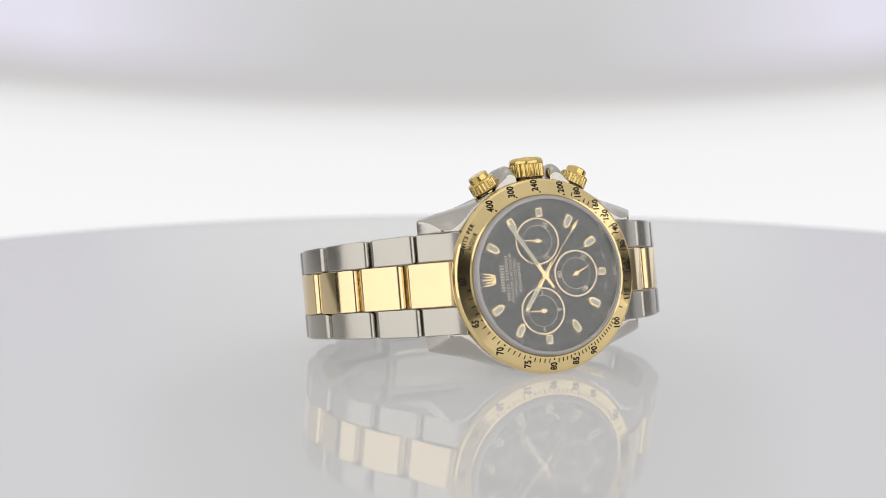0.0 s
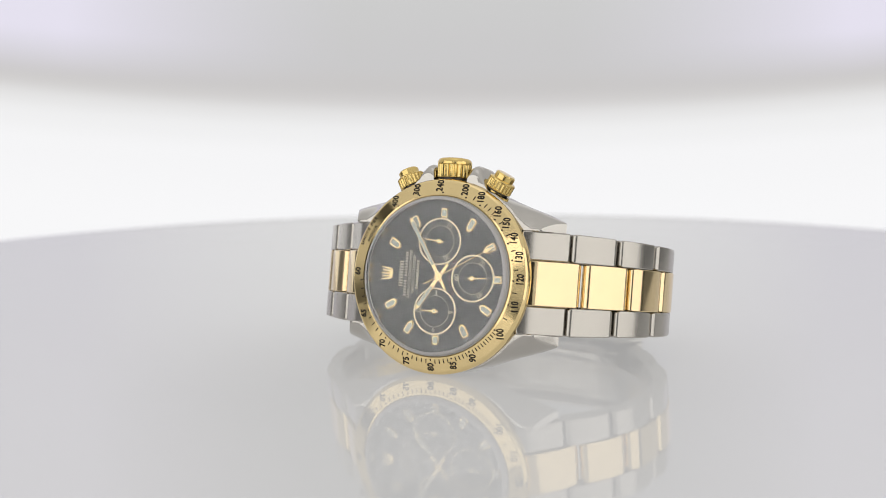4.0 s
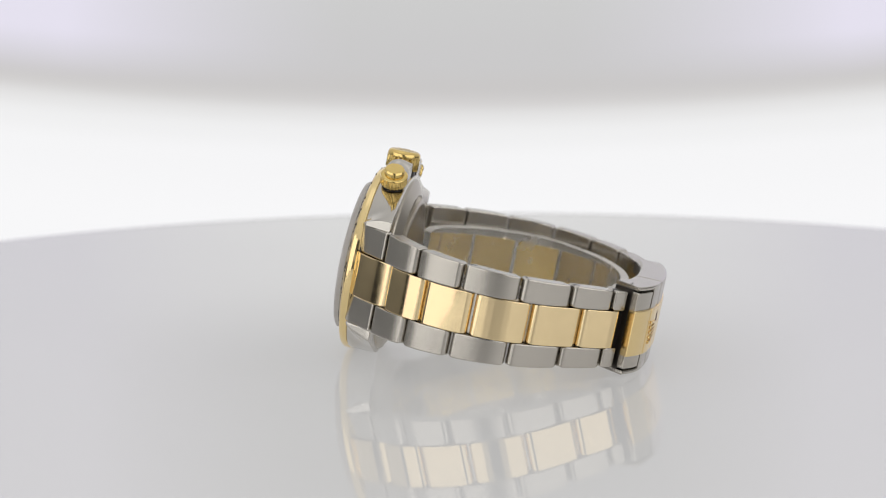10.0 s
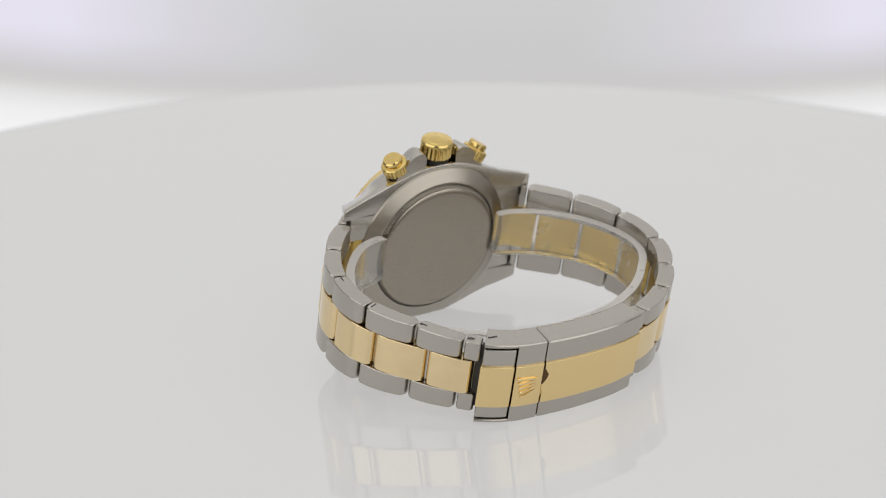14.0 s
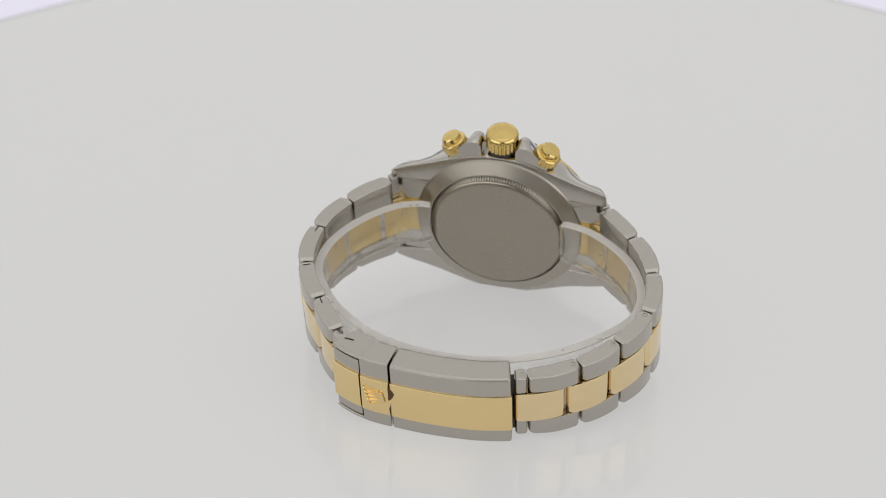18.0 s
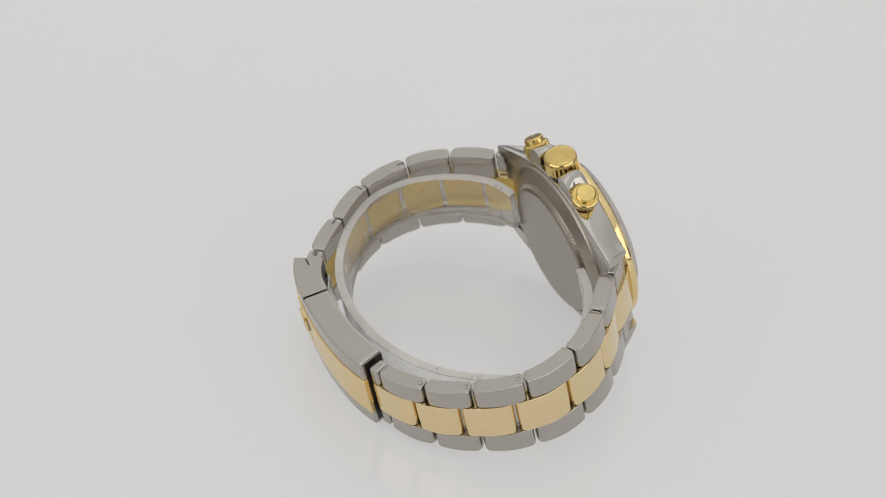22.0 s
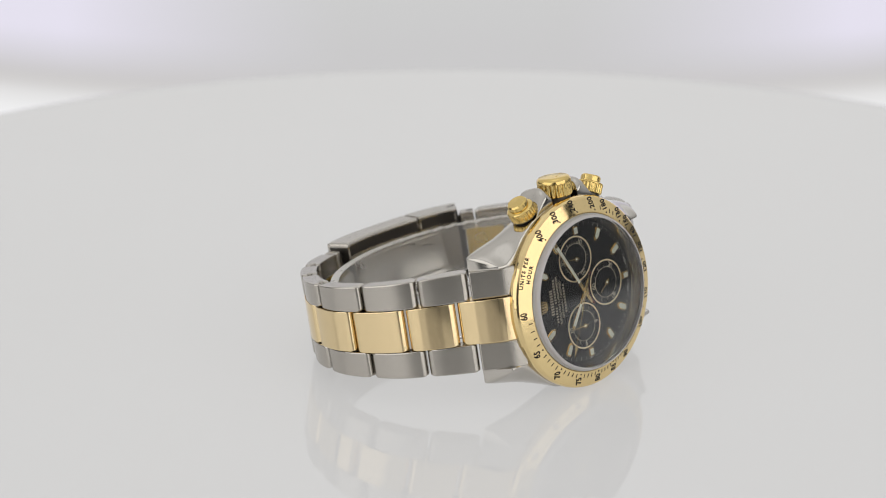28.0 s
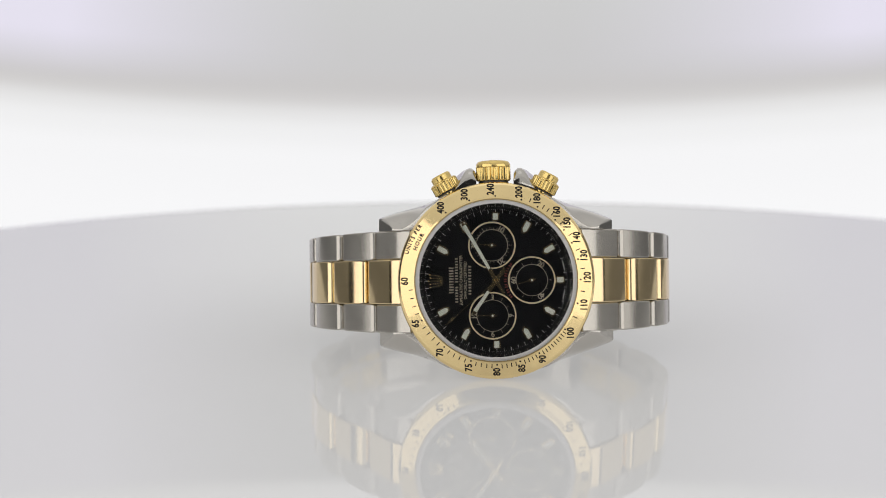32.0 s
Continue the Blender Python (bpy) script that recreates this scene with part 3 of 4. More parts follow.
for c in range(-36, 37, 12):
    for a in (c - 3.6, c + 1.4):
        arc.faces.new([arc.verts.new(((7.0 + clock(b, r)[0]) * MM, 0.02 * MM, clock(b, r)[1] * MM)) for b, r in ((a, 4.9), (a, 5.45), (a + 1.9, 5.45), (a + 1.9, 4.9))])
part("dial_bar", arc, RED, dial, "dark red curved row of print")


def small_pointer(cx, cz, name="counter_pointer"):
    bm = join(prism([(-0.9, -0.15), (3.1, -0.06), (3.1, 0.06), (-0.9, 0.15)], -0.28, -0.2),
              lathe([(0.02, -0.34), (0.5, -0.34), (0.5, -0.1), (0.02, -0.1)], 20))
    ob = part(name, bm, GOLD, watch, "thin gold counter pointer")
    part("pointer_pin", lathe([(0.02, -0.38), (0.2, -0.38), (0.2, 0.06), (0.02, 0.06)], 12), LUME, ob)
    return ob, Vector((cx * MM, DEEP * MM, cz * MM))


def pointer_pose(at, c):
    return Matrix.Translation(at) @ clock_turn(c)


for cx, cz, c in ((-0.75, 6.9, 6), (-0.75, -6.9, 1)):
    ob, at = small_pointer(cx, cz)
    ob.matrix_basis = pointer_pose(at, c)
running_pointer, RUN_AT = small_pointer(7.0, 0.0)


def long_pointer(name, length, w, y, label):
    """A tapered baton with a cream inlay and a short tail."""
    bm = join(prism([(-3.0, -w * 0.55), (0, -w * 0.8), (length - 0.9, -w), (length, -0.1), (length, 0.1), (length - 0.9, w), (0, w * 0.8), (-3.0, w * 0.55)], y - 0.12, y, 0.04),
              lathe([(0.02, y - 0.16), (0.75, y - 0.16), (0.75, y + 0.02), (0.02, y + 0.02)], 32))
    ob = part(name, bm, GOLD, watch, label)
    part("lume", prism([(2.6, -w * 0.62), (length - 0.9, -w * 0.8), (length - 0.9, w * 0.8), (2.6, w * 0.62)], y - 0.15, y - 0.05), LUME, ob)
    return ob


hour_pointer = long_pointer("hour_pointer", 8.2, 0.48, -0.55, "gold baton hour pointer with cream inlay")
minute_pointer = long_pointer("minute_pointer", 13.3, 0.46, -0.8, "gold baton minute pointer with cream inlay")
tip = prism([(10.6, -0.06), (11.5, -0.36), (13.3, 0.0), (11.5, 0.36), (10.6, 0.06)], -1.02, -0.96)
seconds_pointer = part("seconds_pointer", join(prism([(-3.6, -0.08), (10.8, -0.05), (10.8, 0.05), (-3.6, 0.08)], -1.02, -0.96), tip,
                                               lathe([(0.02, -1.14), (0.25, -1.14), (0.28, -1.06), (0.78, -1.06), (0.78, -0.9), (0.02, -0.9)], 32),
                                               lathe([(0.02, -1.02), (0.18, -1.02), (0.18, 0.05), (0.02, 0.05)], 12)), GOLD, watch, "thin gold sweep seconds pointer")


# ---- crown and pushers ----
def knurled(r, h, teeth, depth, y0=0.0, dome=0.25, cap=1.35):
    """A round grip with rounded flutes along its side."""
    n = teeth * 10
    prof = [(0.05, y0), (r - 0.5, y0), (r - 0.1, y0 + 0.15), (r, y0 + 0.35), (r, y0 + h - cap - 0.15), (r, y0 + h - cap), (r + 0.02, y0 + h - cap + 0.08), (r, y0 + h - 0.6 * cap),
            (r - 0.12, y0 + h - 0.35 * cap), (r - 0.36, y0 + h - 0.14 * cap), (r - 0.8, y0 + h - 0.02), (r - 1.1, y0 + h), (0.05, y0 + h + dome)]
    share = [0, 0.3, 0.9, 1, 1, 0.85, 0.1, 0, 0, 0, 0, 0, 0]
    return lathe(prof, n, wave=lambda i, k: -depth * share[k] * (0.5 - 0.5 * math.cos(2 * math.pi * i / 10)) ** 1.1)


def outward(c, r, y):
    """Stands what points along +y on the case's flank at the clock angle c."""
    x, z = clock(c, r)
    n = Vector((x, 0, z)).normalized()
    side = Vector((0, 1, 0)).cross(n) * -1
    m = Matrix((side, n, side.cross(n))).transposed().to_4x4()
    m.translation = (x * MM, y * MM, z * MM)
    return m


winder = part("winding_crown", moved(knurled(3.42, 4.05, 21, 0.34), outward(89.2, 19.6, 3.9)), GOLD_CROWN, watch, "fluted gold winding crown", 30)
# tube coloured dark for the shade under the crown
part("crown_tube", moved(lathe([(0.05, -2.6), (2.95, -2.6), (2.95, 0.1), (0.05, 0.1)], 32), outward(89.2, 19.6, 3.9)), DARK, winder)
relief = [prism([(-1.25, -0.95), (-0.95, -0.95), (-0.8, 0), (-0.95, 0.95), (-1.25, 0.95)], 4.1, 4.17, 0.02)]
for k in (-2, -1, 0, 1, 2):
    relief.append(prism([(-0.9, 0.3 * k - 0.12), (0.95, 0.62 * k - 0.07), (0.95, 0.62 * k + 0.07), (-0.9, 0.3 * k + 0.12)], 4.08, 4.15))
    ball = bmesh.new()
    bmesh.ops.create_uvsphere(ball, u_segments=8, v_segments=6, radius=0.16 * MM, matrix=Matrix.Translation((1.1 * MM, 4.06 * MM, 0.62 * k * MM)))
    relief.append(ball)
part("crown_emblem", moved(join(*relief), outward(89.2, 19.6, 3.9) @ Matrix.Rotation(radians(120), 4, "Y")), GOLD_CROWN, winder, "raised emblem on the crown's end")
for c in (90 - 27.5, 90 + 27.5):
    m = outward(c, 17.85, 4.3)
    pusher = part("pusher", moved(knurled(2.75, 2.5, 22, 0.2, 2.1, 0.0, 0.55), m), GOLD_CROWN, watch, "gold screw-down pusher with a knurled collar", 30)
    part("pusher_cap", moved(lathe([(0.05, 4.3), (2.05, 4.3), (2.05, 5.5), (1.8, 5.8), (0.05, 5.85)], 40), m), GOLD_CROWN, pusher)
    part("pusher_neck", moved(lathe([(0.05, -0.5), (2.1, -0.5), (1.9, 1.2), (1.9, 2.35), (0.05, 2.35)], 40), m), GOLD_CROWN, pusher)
    part("pusher_seal", moved(lathe([(1.8, 1.9), (2.35, 1.9), (2.35, 2.15), (1.8, 2.15)], 40, closed=True), m), DARK, pusher)


# ---- the bracelet ----
def spline(points, n=24):
    """A smooth line through points, as an array with its running length."""
    p = [np.array(q, float) for q in points]
    p = [2 * p[0] - p[1]] + p + [2 * p[-1] - p[-2]]
    out = []
    for a, b, c, d in zip(p, p[1:], p[2:], p[3:]):
        for k in range(n):
            t = k / n
            out.append(0.5 * (2 * b + (c - a) * t + (2 * a - 5 * b + 4 * c - d) * t * t + (3 * b - a - 3 * c + d) * t ** 3))
    out.append(p[-2])
    out = np.array(out)
    s = np.concatenate([[0], np.cumsum(np.hypot(*np.diff(out, axis=0).T))])
    return out, s


# the outer face of the bracelet from six o'clock round to twelve
LOOP = [(16.8, 1.0), (19.2, 2.3), (22.3, 5.2), (25.5, 8.5), (28.5, 11.4), (31.4, 15.0), (34.1, 19.8), (35.6, 24.8), (36.0, 30.6), (35.0, 36.2), (32.5, 41.3), (29.3, 45.7),
        (26.3, 49.7), (22.9, 53.6), (19.2, 56.9), (14.8, 59.2), (9.8, 60.2), (1.3, 60.8), (-7.7, 60.4), (-14.6, 58.9), (-19.3, 57.3), (-23.4, 55.4), (-27.4, 52.7),
        (-31.0, 49.3), (-34.0, 45.4), (-36.8, 40.6), (-38.4, 35.6), (-38.8, 30.3), (-37.6, 24.3), (-35.0, 18.6), (-31.4, 14.0), (-27.0, 9.8), (-22.4, 5.4), (-19.2, 2.3), (-16.8, 1.0)]
LINE, RUN = spline(LOOP)


def run_at(x, y):
    """The run of the loop's point nearest to a place."""
    return float(RUN[np.argmin(np.hypot(LINE[:, 0] - x, LINE[:, 1] - y))])


SHIFT = 3.1   # the gold row's joints lie farther from the case than the steel rows'
SIX = [run_at(*q) + SHIFT for q in ((24.2, 7.6), (31.5, 15.2), (35.6, 24.7), (35.0, 36.1), (29.2, 45.7), (23.0, 53.5))]
TWELVE = [run_at(*q) - SHIFT for q in ((-23.8, 7.2), (-31.4, 14.0), (-37.5, 23.9), (-38.4, 35.5), (-34.0, 45.4), (-27.4, 52.7), (-19.0, 57.4))]
FLIP, SEAM, COVER, TAIL = SIX[-1], run_at(14.8, 59.2), run_at(8.9, 60.3), run_at(-14.8, 58.9)
LEAN = 0.018


def along(s):
    """Place and outward normal on the bracelet's outer face."""
    p = np.array([np.interp(s, RUN, LINE[:, 0]), np.interp(s, RUN, LINE[:, 1])])
    q = np.array([np.interp(s + 0.3, RUN, LINE[:, 0]), np.interp(s + 0.3, RUN, LINE[:, 1])])
    o = np.array([np.interp(s - 0.3, RUN, LINE[:, 0]), np.interp(s - 0.3, RUN, LINE[:, 1])])
    d = (q - o) / np.hypot(*(q - o))
    return p, np.array([d[1], -d[0]]) * OUT


OUT = 1.0
if (along(SEAM)[1])[1] < 0:
    OUT = -1.0


def half_width(s):
    """Half the bracelet's width, which narrows from the lugs to the clasp."""
    return float(np.interp(s, [0, SIX[0] - 3, FLIP, TAIL, TWELVE[0] + 3, RUN[-1]], [10.15, 10.1, 7.65, 7.65, 10.1, 10.15]))


def gold_half(s):
    """Half the width of the gold row, which narrows less than the whole."""
    return float(np.interp(s, [0, SIX[0] - 3, FLIP, TAIL, TWELVE[0] + 3, RUN[-1]], [4.36, 4.34, 3.72, 3.72, 4.34, 4.36]))


def at_edge(z, s):
    """A width given in mm by a function of the run, or as a share of the half width."""
    return z(s) if callable(z) else z * half_width(s)


def gold_up(s):
    return gold_half(s)


def gold_low(s):
    return -gold_half(s)


def over_gold(s):
    return gold_half(s) + 0.06


def under_gold(s):
    return -gold_half(s) - 0.06


def slab(s0, s1, z0, z1, o0, o1, r=0.3, steps=6, bow=0.55, nose=None, raised=False, swell=0.0, droop=0.0):
    """A rounded piece of bracelet between two runs; z as shares of the half width, o the depths below (-) and above the outer face, nose the rounding of its ends."""
    e = r if nose is None else nose
    stations = [(s0 + e * (1 - math.sin(radians(a))), e * (1 - math.cos(radians(a)))) for a in (90, 66, 44, 22, 0)] + [(s0 + e + 0.05, 0.0)]
    stations += [(s0 + e + (s1 - s0 - 2 * e) * k / steps, 0.0) for k in range(1, steps)]
    stations += [(s1 - e - 0.05, 0.0)] + [(s1 - e * (1 - math.sin(radians(a))), e * (1 - math.cos(radians(a)))) for a in (0, 22, 44, 66, 90)]
    pa, na = along(s0)
    pb, nb = along(s1)
    loops = []
    for s, inset in stations:
        p, n = along(s)
        f = (s - s0) / (s1 - s0)
        flat = pa + (pb - pa) * f
        fn = na + (nb - na) * f
        fn = fn / np.hypot(*fn)
        p = p * bow + flat * (1 - bow)
        n = n * bow + fn * (1 - bow)
        n = n / np.hypot(*n)
        puff = swell * (1 - (2 * f - 1) ** 2) - abs(droop) * (f if droop > 0 else 1 - f) ** 2
        lift = float(np.interp(s, [FLIP, SEAM, COVER], [0.95, 0.2, 0.0])) if raised else 0.0
        za, zb, oa, ob = at_edge(z0, s) + min(inset, r), at_edge(z1, s) - min(inset, r), o0 + inset * 0.4, o1 - inset + lift + puff
        c = r
        sec = [(za + c, oa), (zb - c, oa), (zb - 0.3 * c, oa + 0.3 * c), (zb, oa + c), (zb, ob - c), (zb - 0.3 * c, ob - 0.3 * c), (zb - c, ob),
               (za + c, ob), (za + 0.3 * c, ob - 0.3 * c), (za, ob - c), (za, oa + c), (za + 0.3 * c, oa + 0.3 * c)]
        loop = []
        for z, o in held(sec, True, 0.04):
            q = p + n * o
            loop.append((q[0] * MM, q[1] * MM, (z + LEAN * (q[1] - 8)) * MM))
        loops.append(loop)
    return rings(loops)


THICK = -3.1

# end links between the lugs
for a, b, sg in ((0.0, SIX[0], 1), (TWELVE[0], RUN[-1], -1)):
    s0, s1 = (a, b - 0.2) if sg > 0 else (a + 0.2, b)
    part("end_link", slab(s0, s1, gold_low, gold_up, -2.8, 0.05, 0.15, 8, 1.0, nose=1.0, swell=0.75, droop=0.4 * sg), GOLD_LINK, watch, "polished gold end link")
    part("end_link_back", slab(s0 + 0.3, s1 - 0.3, gold_low, gold_up, -2.94, -2.74, 0.08, 6), GOLD_BACK, watch, "shade-browned gold inner face of the end link")
    for up in (-1, 1):
        t0, t1 = (a, b - SHIFT - 0.2) if sg > 0 else (a + SHIFT + 0.2, b)
        z = (over_gold, 1.0) if up > 0 else (-1.0, under_gold)
        part("end_link", slab(t0, t1, *z, -1.7, 0.0, 0.3, 8, 1.0), STEEL, watch, "brushed steel end link")


def make_row(joints, sg):
    """Links from the case to the clasp; sg is 1 on the six o'clock side and -1 on the other."""
    for k, (a, b) in enumerate(zip(joints, joints[1:])):
        lo, hi = min(a, b), max(a, b)
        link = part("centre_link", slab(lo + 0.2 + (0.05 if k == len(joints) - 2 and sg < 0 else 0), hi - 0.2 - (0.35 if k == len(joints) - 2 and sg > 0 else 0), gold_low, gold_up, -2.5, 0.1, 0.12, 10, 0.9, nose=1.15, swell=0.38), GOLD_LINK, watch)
        # thin slab that gives the link's inner face its shaded gold
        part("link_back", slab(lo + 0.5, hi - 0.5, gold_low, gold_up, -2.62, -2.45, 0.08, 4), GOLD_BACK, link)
        c, d = a - SHIFT * sg, b - SHIFT * sg
        c, d = min(c, d), max(c, d)
        for up in (-1, 1):
            z = (over_gold, 1.0) if up > 0 else (-1.0, under_gold)
            outer = part("outer_link", slab(c + 0.2, d - 0.2, *z, THICK, 0.0, 0.22, 10, 0.95, nose=1.0, swell=0.36), STEEL, watch)
            if up > 0 and k >= len(joints) - 4:
                pin_at = d - 1.15 if sg < 0 else c + 1.15
                make_pin(pin_at, outer, sg, sg < 0)
        hinge = slab(lo - 0.5, lo + 0.5, gold_low, gold_up, -2.68, -1.2, 0.2, 3)
        part("hinge_pin", hinge, POLISHED, link)
    a = joints[-1]
    near = -0.5 if sg > 0 else 0.45
    c, d = min(a - near * sg, a - SHIFT * sg), max(a - near * sg, a - SHIFT * sg)
    for up in (-1, 1):
        z = (over_gold, 1.0) if up > 0 else (-1.0, under_gold)
        outer = part("outer_link", slab(c + 0.2, d - 0.0, *z, THICK, 0.0, 0.22, 3, nose=0.6), STEEL, watch)
        if up > 0:
            make_pin(d - 1.0 if sg < 0 else c + 1.1, outer, sg)


def make_pin(s, parent, sg, ring=True):
    """The visible end of a link's screw in the upper edge."""
    p, n = along(s)
    q = p + n * (THICK / 2)
    z = half_width(s) + LEAN * (q[1] - 8)
    m = Matrix.Translation((q[0] * MM, q[1] * MM, z * MM))
    bm = moved(lathe([(0.42, -0.04), (0.55, -0.04), (0.55, 0.03), (0.42, 0.03)], 24, closed=True), m @ Matrix.Rotation(radians(-90), 4, "X"))
    if ring:
        part("screw_rim", bm, DARK if sg > 0 else STEEL_BACK, parent)
    if sg > 0:
        part("screw_slot", moved(block(1.6 * MM, 0.24 * MM, 0.07 * MM), m @ Matrix.Rotation(0.6 + s, 4, "Z")), DARK, parent)


make_row(SIX, 1)
make_row(TWELVE[:-1] + [TAIL], -1)

# the clasp: a flip lock at the six o'clock end and a long cover
INLAY_LOW, INLAY_UP = -0.65, 0.56   # the gold inlay, as shares of the half width
CW, CB = 1.185, 1.14   # the clasp's upper and lower edge, wider than the links beside it
RIM = 0.15    # the rims beside the lever, as a share of the half width
flip = part("clasp_flip_lock", slab(FLIP + 1.05, SEAM - 0.16, -CB + RIM, CW - RIM, -4.0, 1.05, 0.2, 6, 1.0, raised=True), STEEL, watch, "brushed steel flip lock of the clasp")
for z in ((CW - RIM + 0.045, CW), (-CB, -CB + RIM - 0.045)):
    part("flip_rim", slab(FLIP + 1.0, SEAM + 0.135, *z, -4.4, 1.12, 0.3, 6, 1.0, nose=0.03, raised=True), STEEL, flip)
# dark slab in place of the shade in the lock's open end
part("flip_end_shade", slab(FLIP + 0.96, FLIP + 1.5, -CB + 0.12, CW - 0.12, -4.3, 0.3, 0.05, 2, 1.0), DARK, flip)
part("flip_body", slab(SEAM + 0.14, COVER - 0.15, -CB, CW, -4.4, 1.12, 0.3, 6, 1.0, nose=0.03, raised=True), STEEL, flip)
part("flip_inlay", slab(FLIP + 0.85, SEAM - 0.16, INLAY_LOW, INLAY_UP, 0.3, 1.45, 0.2, 6, 1.0, raised=True), GOLD_SATIN, flip, "gold inlay")
part("flip_inlay", slab(SEAM + 0.14, COVER - 0.15, INLAY_LOW, INLAY_UP, 0.3, 1.5, 0.2, 6, 1.0, raised=True), GOLD_SATIN, flip, "gold inlay")
# dark block at the hinge, the gap's shade put into its colour
part("flip_hinge_shade", slab(FLIP - 0.4, FLIP + 1.2, -0.9, 0.9, -2.6, -1.0, 0.2, 3, 1.0), DARK, flip)
cover = part("clasp_cover", slab(COVER + 0.15, TAIL - 0.1, -CB, CW, -4.4, 1.2, 0.5, 14, 1.0), STEEL, watch, "brushed steel clasp cover")
part("cover_inlay", slab(COVER + 0.17, TAIL + 0.05, INLAY_LOW, INLAY_UP, 0.3, 1.5, 0.2, 14, 1.0), GOLD_SATIN, cover, "long brushed gold inlay")
# dark slabs stand in for the shade inside cover and lock
for z in ((0.8, CW - 0.1), (-CB + 0.1, -0.8)):
    part("cover_inner_shade", slab(COVER + 0.6, TAIL - 0.6, *z, -4.46, -4.3, 0.05, 10, 1.0), DARK, cover, "dark slab for the shade inside the hollow cover")
    part("flip_inner_shade", slab(FLIP + 2.0, COVER - 0.6, *z, -4.46, -4.3, 0.05, 6, 1.0), DARK, flip, "dark slab for the shade inside the hollow lock")
# hinge block darkened for the shade of its gap
part("cover_hinge_shade", slab(TAIL - 0.6, TAIL + 0.9, -0.9, 0.9, -2.6, -1.0, 0.2, 3, 1.0), DARK, cover)
part("clasp_blade", slab(FLIP + 1.5, TAIL - 1.5, -0.6, 0.6, -5.0, -4.3, 0.15, 14, 1.0), POLISHED, watch, "polished steel folding blade")
part("clasp_blade", slab(TAIL + 0.6, TWELVE[-2] + 2, -0.4, 0.4, -4.0, -3.4, 0.15, 6, 1.0), POLISHED, watch, "polished steel folding blade")


# dark slab for the shade in the cover's open end
part("cover_end_shade", slab(TAIL - 0.5, TAIL - 0.04, -CB + 0.12, CW - 0.12, -4.25, 0.35, 0.04, 2, 1.0), DARK, cover, "dark slab for the shade in the cover's open end")


def on_clasp(s, o):
    """A pose on the clasp's outer face: x back along the run, -y outwards, z to three o'clock."""
    p, n = along(s)
    q = p + n * o
    m = Matrix((Vector((-n[1], n[0], 0)), Vector((-n[0], -n[1], 0)), Vector((0, 0, 1)))).transposed().to_4x4()
    m.translation = (q[0] * MM, q[1] * MM, (LEAN * (q[1] - 8)) * MM)
    return m


# shaded half of the notch, as a dark prism proud of the inlay
notch = prism([(-0.2, -0.6), (-0.2, 3.2), (0.35, 2.7), (1.1, 1.6), (0.8, 0.6)], -0.06, 0.3)
part("notch_shaded_half", moved(notch, on_clasp(COVER, 1.5)), NOTCH_SHADE, cover, "dark prism for the shaded half of the thumbnail notch")
# its lit half, as a polished prism
lip = prism([(-0.2, -3.2), (-0.2, -0.6), (0.6, 0.1)], -0.05, 0.3)
part("notch_lit_half", moved(lip, on_clasp(COVER, 1.5)), GOLD, cover)
# a slash of a slot in the upper rim
for s, a in ((FLIP + 2.3, 0.5),):
    slot = moved(block(1.9 * MM, 0.28 * MM, 0.07 * MM), Matrix.Translation((0, 2.2 * MM, (CW * half_width(s) + 0.01) * MM)) @ Matrix.Rotation(a, 4, "Z"))
    part("screw_slot", moved(slot, on_clasp(s, 1.0)), DARK, flip)


def make_lock_emblem():
    """A raised gold fan of five plain bars with balls on the flip lock."""
    mid = (SEAM + COVER) / 2
    m = on_clasp(mid, 1.55) @ Matrix.Translation((0, 0, -0.3 * MM))
    bms = [prism([(-1.5, -1.0), (-1.0, -1.0), (-0.8, 0), (-1.0, 1.0), (-1.5, 1.0)], -0.35, 0.05, 0.08)]
    for k in (-2, -1, 0, 1, 2):
        z = 0.78 * k
        bms.append(prism([(-1.0, z * 0.6 - 0.25), (1.2, z - 0.14), (1.2, z + 0.14), (-1.0, z * 0.6 + 0.25)], -0.4, 0.05, 0.05))
        b = bmesh.new()
        bmesh.ops.create_uvsphere(b, u_segments=10, v_segments=8, radius=0.3 * MM, matrix=Matrix.Translation((1.35 * MM, -0.2 * MM, z * MM)))
        bms.append(b)
    part("lock_emblem", moved(join(*bms), m @ Matrix.Rotation(radians(-12), 4, "Y") @ Matrix.Diagonal((-1.35, 0.8, 1.35, 1))), GOLD_SATIN, flip, "raised gold emblem")


make_lock_emblem()


# ---- the clear plastic cuff inside the bracelet ----
CUFF = [(14.2, 10.2), (20.9, 12.6), (27.2, 18.8), (31.0, 26.2), (31.5, 33), (29.2, 38.6), (24.2, 44.6), (16.9, 49.7), (8.6, 52.6), (-2.4, 53.4), (-12.8, 51.6),
        (-22.3, 47.2), (-29.6, 40.8), (-34.0, 34.4), (-33.9, 26.7), (-29.6, 18.7), (-21.8, 12.6), (-14.2, 10.2)]


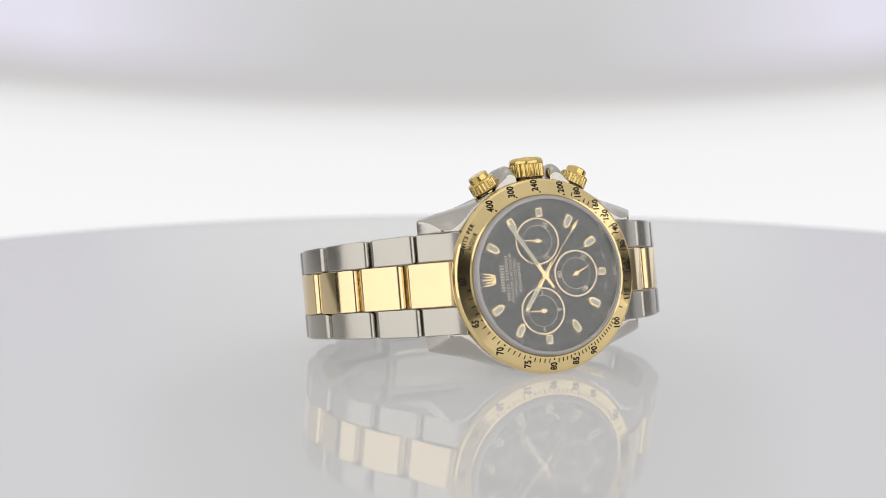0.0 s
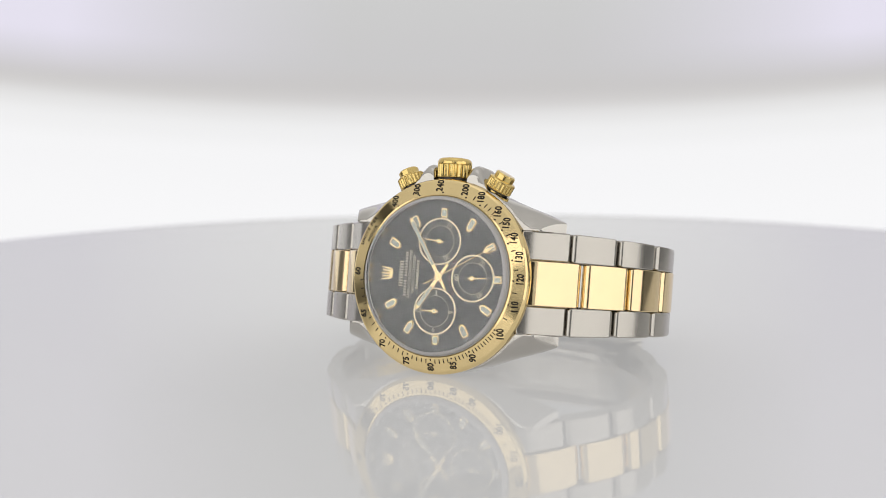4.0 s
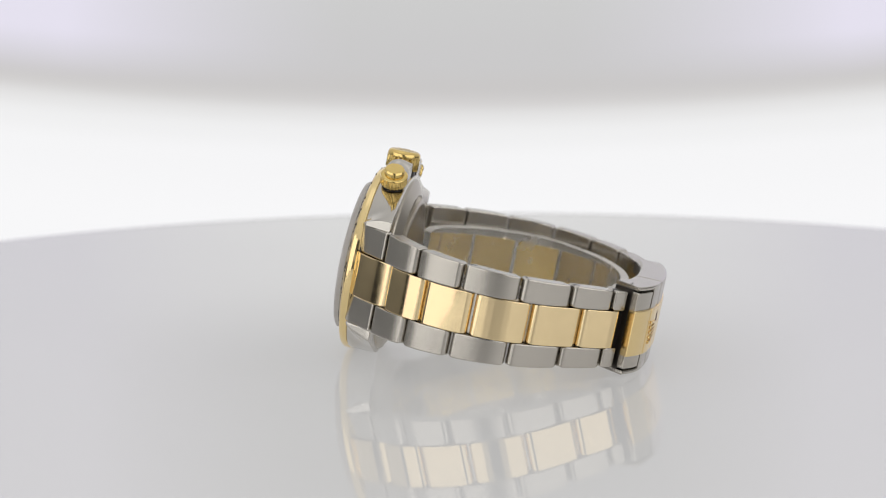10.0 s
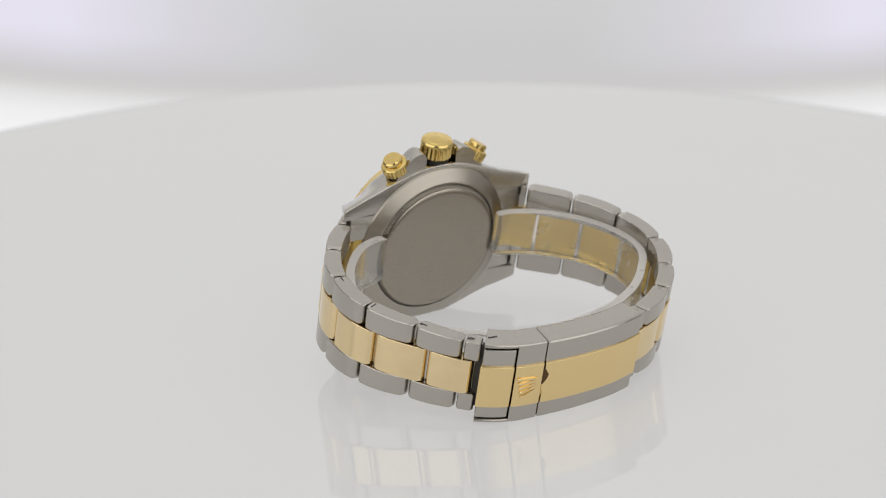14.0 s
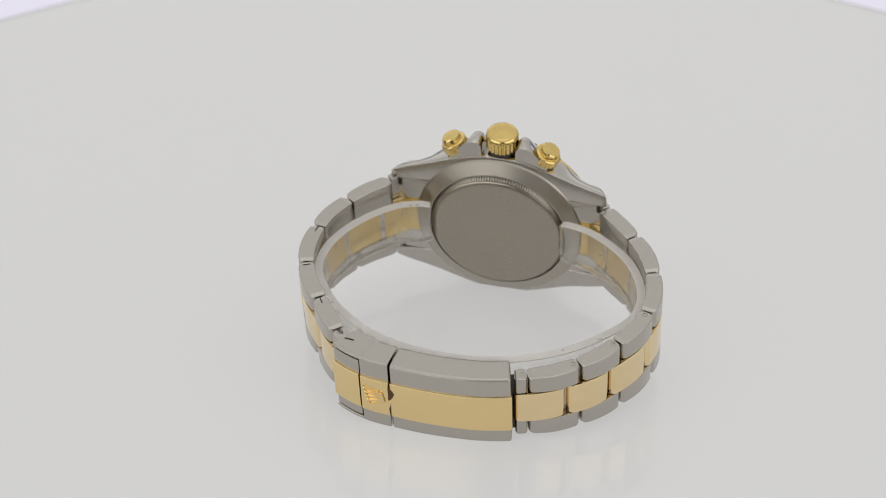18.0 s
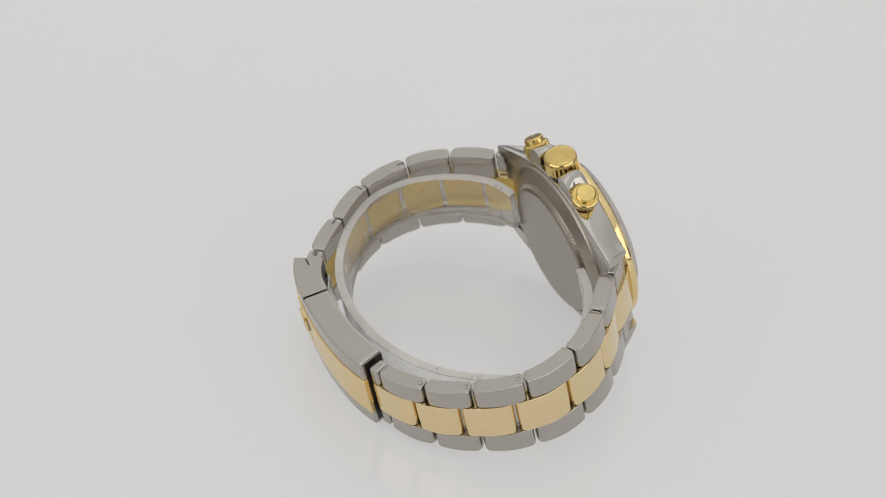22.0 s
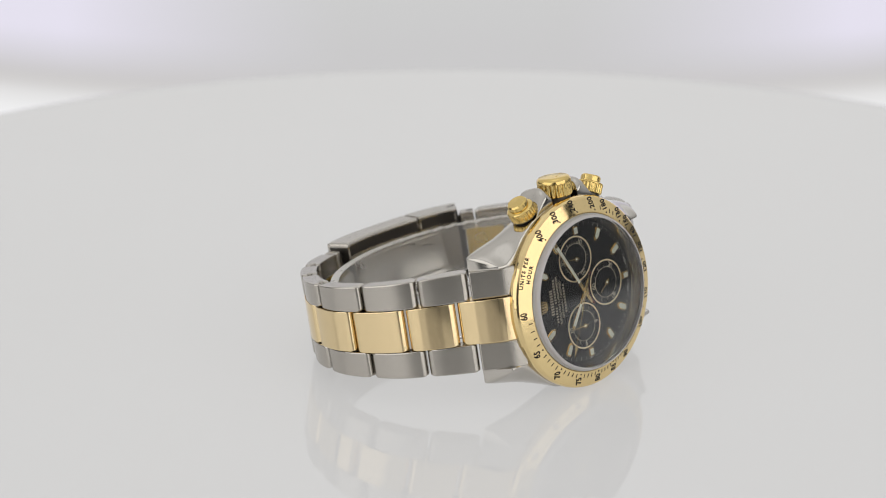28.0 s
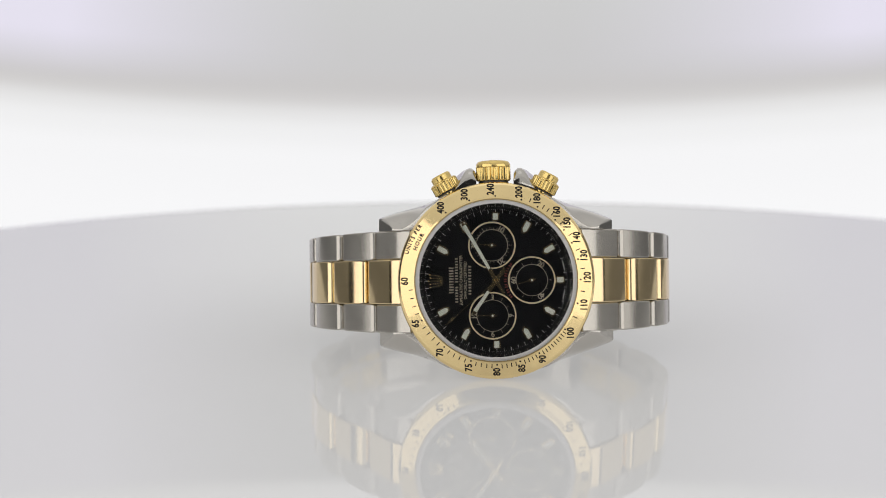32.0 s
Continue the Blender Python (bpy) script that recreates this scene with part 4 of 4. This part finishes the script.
def make_cuff():
    """A bent strip with a clear band and two milky cut edges."""
    line, run = spline(CUFF, 16)
    sides = [[], [], []]
    for k in range(len(line)):
        d = line[min(k + 1, len(line) - 1)] - line[max(k - 1, 0)]
        d = d / np.hypot(*d)
        n = np.array([d[1], -d[0]]) * 0.6
        ends = min(run[k], run[-1] - run[k])
        h = 5.2 - 0.5 * max(0.0, 1 - ends / 2.5) ** 2
        ripple = (0.14 * math.sin(run[k] * 1.9) + 0.1 * math.sin(run[k] * 4.3 + 1)) * max(0.0, 1 - abs(line[k][0] - 14) / 18) * (line[k][1] > 40)
        a, b = line[k] + n * 1.8, line[k] - n
        lift = LEAN * (line[k][1] - 8) + 1.05
        top, low = lift + h + ripple, lift - h
        for loops, z0, z1 in zip(sides, (low, low + 0.2, top - 0.2), (low + 0.2, top - 0.2, top)):
            loops.append([(a[0] * MM, a[1] * MM, z0 * MM), (a[0] * MM, a[1] * MM, z1 * MM), (b[0] * MM, b[1] * MM, z1 * MM), (b[0] * MM, b[1] * MM, z0 * MM)])
    ob = tagged(new("plastic_cuff"), "clear plastic protective cuff lining the inside of the bracelet", "watch cuff")
    part("lower_edge", rings(sides[0]), CUFF_EDGE, ob, "milky cut edge", 50)
    part("band", rings(sides[1]), PLASTIC, ob, "", 50)
    part("upper_edge", rings(sides[2]), CUFF_EDGE, ob, "milky cut edge", 50)
    for s, z, w in ((64.3, 3.4, 0.7), (65.4, 3.7, 0.9), (68.2, 4.6, 0.6), (69.2, 4.9, 0.8), (70.4, 5.0, 0.5)):   # faint print that cannot be read
        k = int(np.argmin(np.abs(run - s)))
        d = line[k + 1] - line[k - 1]
        bar = block(w * MM, 0.06 * MM, 0.32 * MM, 0, 0, 0)
        at = Matrix.Translation((line[k][0] * MM, (line[k][1] - 0.62) * MM, (z + LEAN * (line[k][1] - 8)) * MM))
        part("print_bar", moved(bar, at @ Matrix.Rotation(math.atan2(d[1], d[0]), 4, "Z")), DARK, ob)
    for child in ob.children:
        child.visible_shadow = False
    return ob


cuff = make_cuff()


# ---- what moves ----
def motions():
    turns = [(t, pose(0, 0, 0, 0, 0, a)) for t, a in TURN]
    walk(turntable, turns)
    walk(watch, [(t, m @ SEAT) for t, m in turns])
    walk(cuff, [(t, m @ SEAT) for t, m in turns])
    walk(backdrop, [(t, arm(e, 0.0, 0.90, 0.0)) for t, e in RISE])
    ticks = [0, 4, 8, 12, 16, 20, 24, 28, 32]
    walk(seconds_pointer, [(t, pointer_pose((0, DEEP * MM, 0), 127 + 6 * t)) for t in ticks])
    walk(running_pointer, [(t, pointer_pose(RUN_AT, 153 + 6 * t)) for t in ticks])
    walk(minute_pointer, [(t, pointer_pose((0, DEEP * MM, 0), 57.0 + 0.1 * t)) for t in ticks])
    walk(hour_pointer, [(t, pointer_pose((0, DEEP * MM, 0), 304.8 + 0.0083 * t)) for t in ticks])


motions()
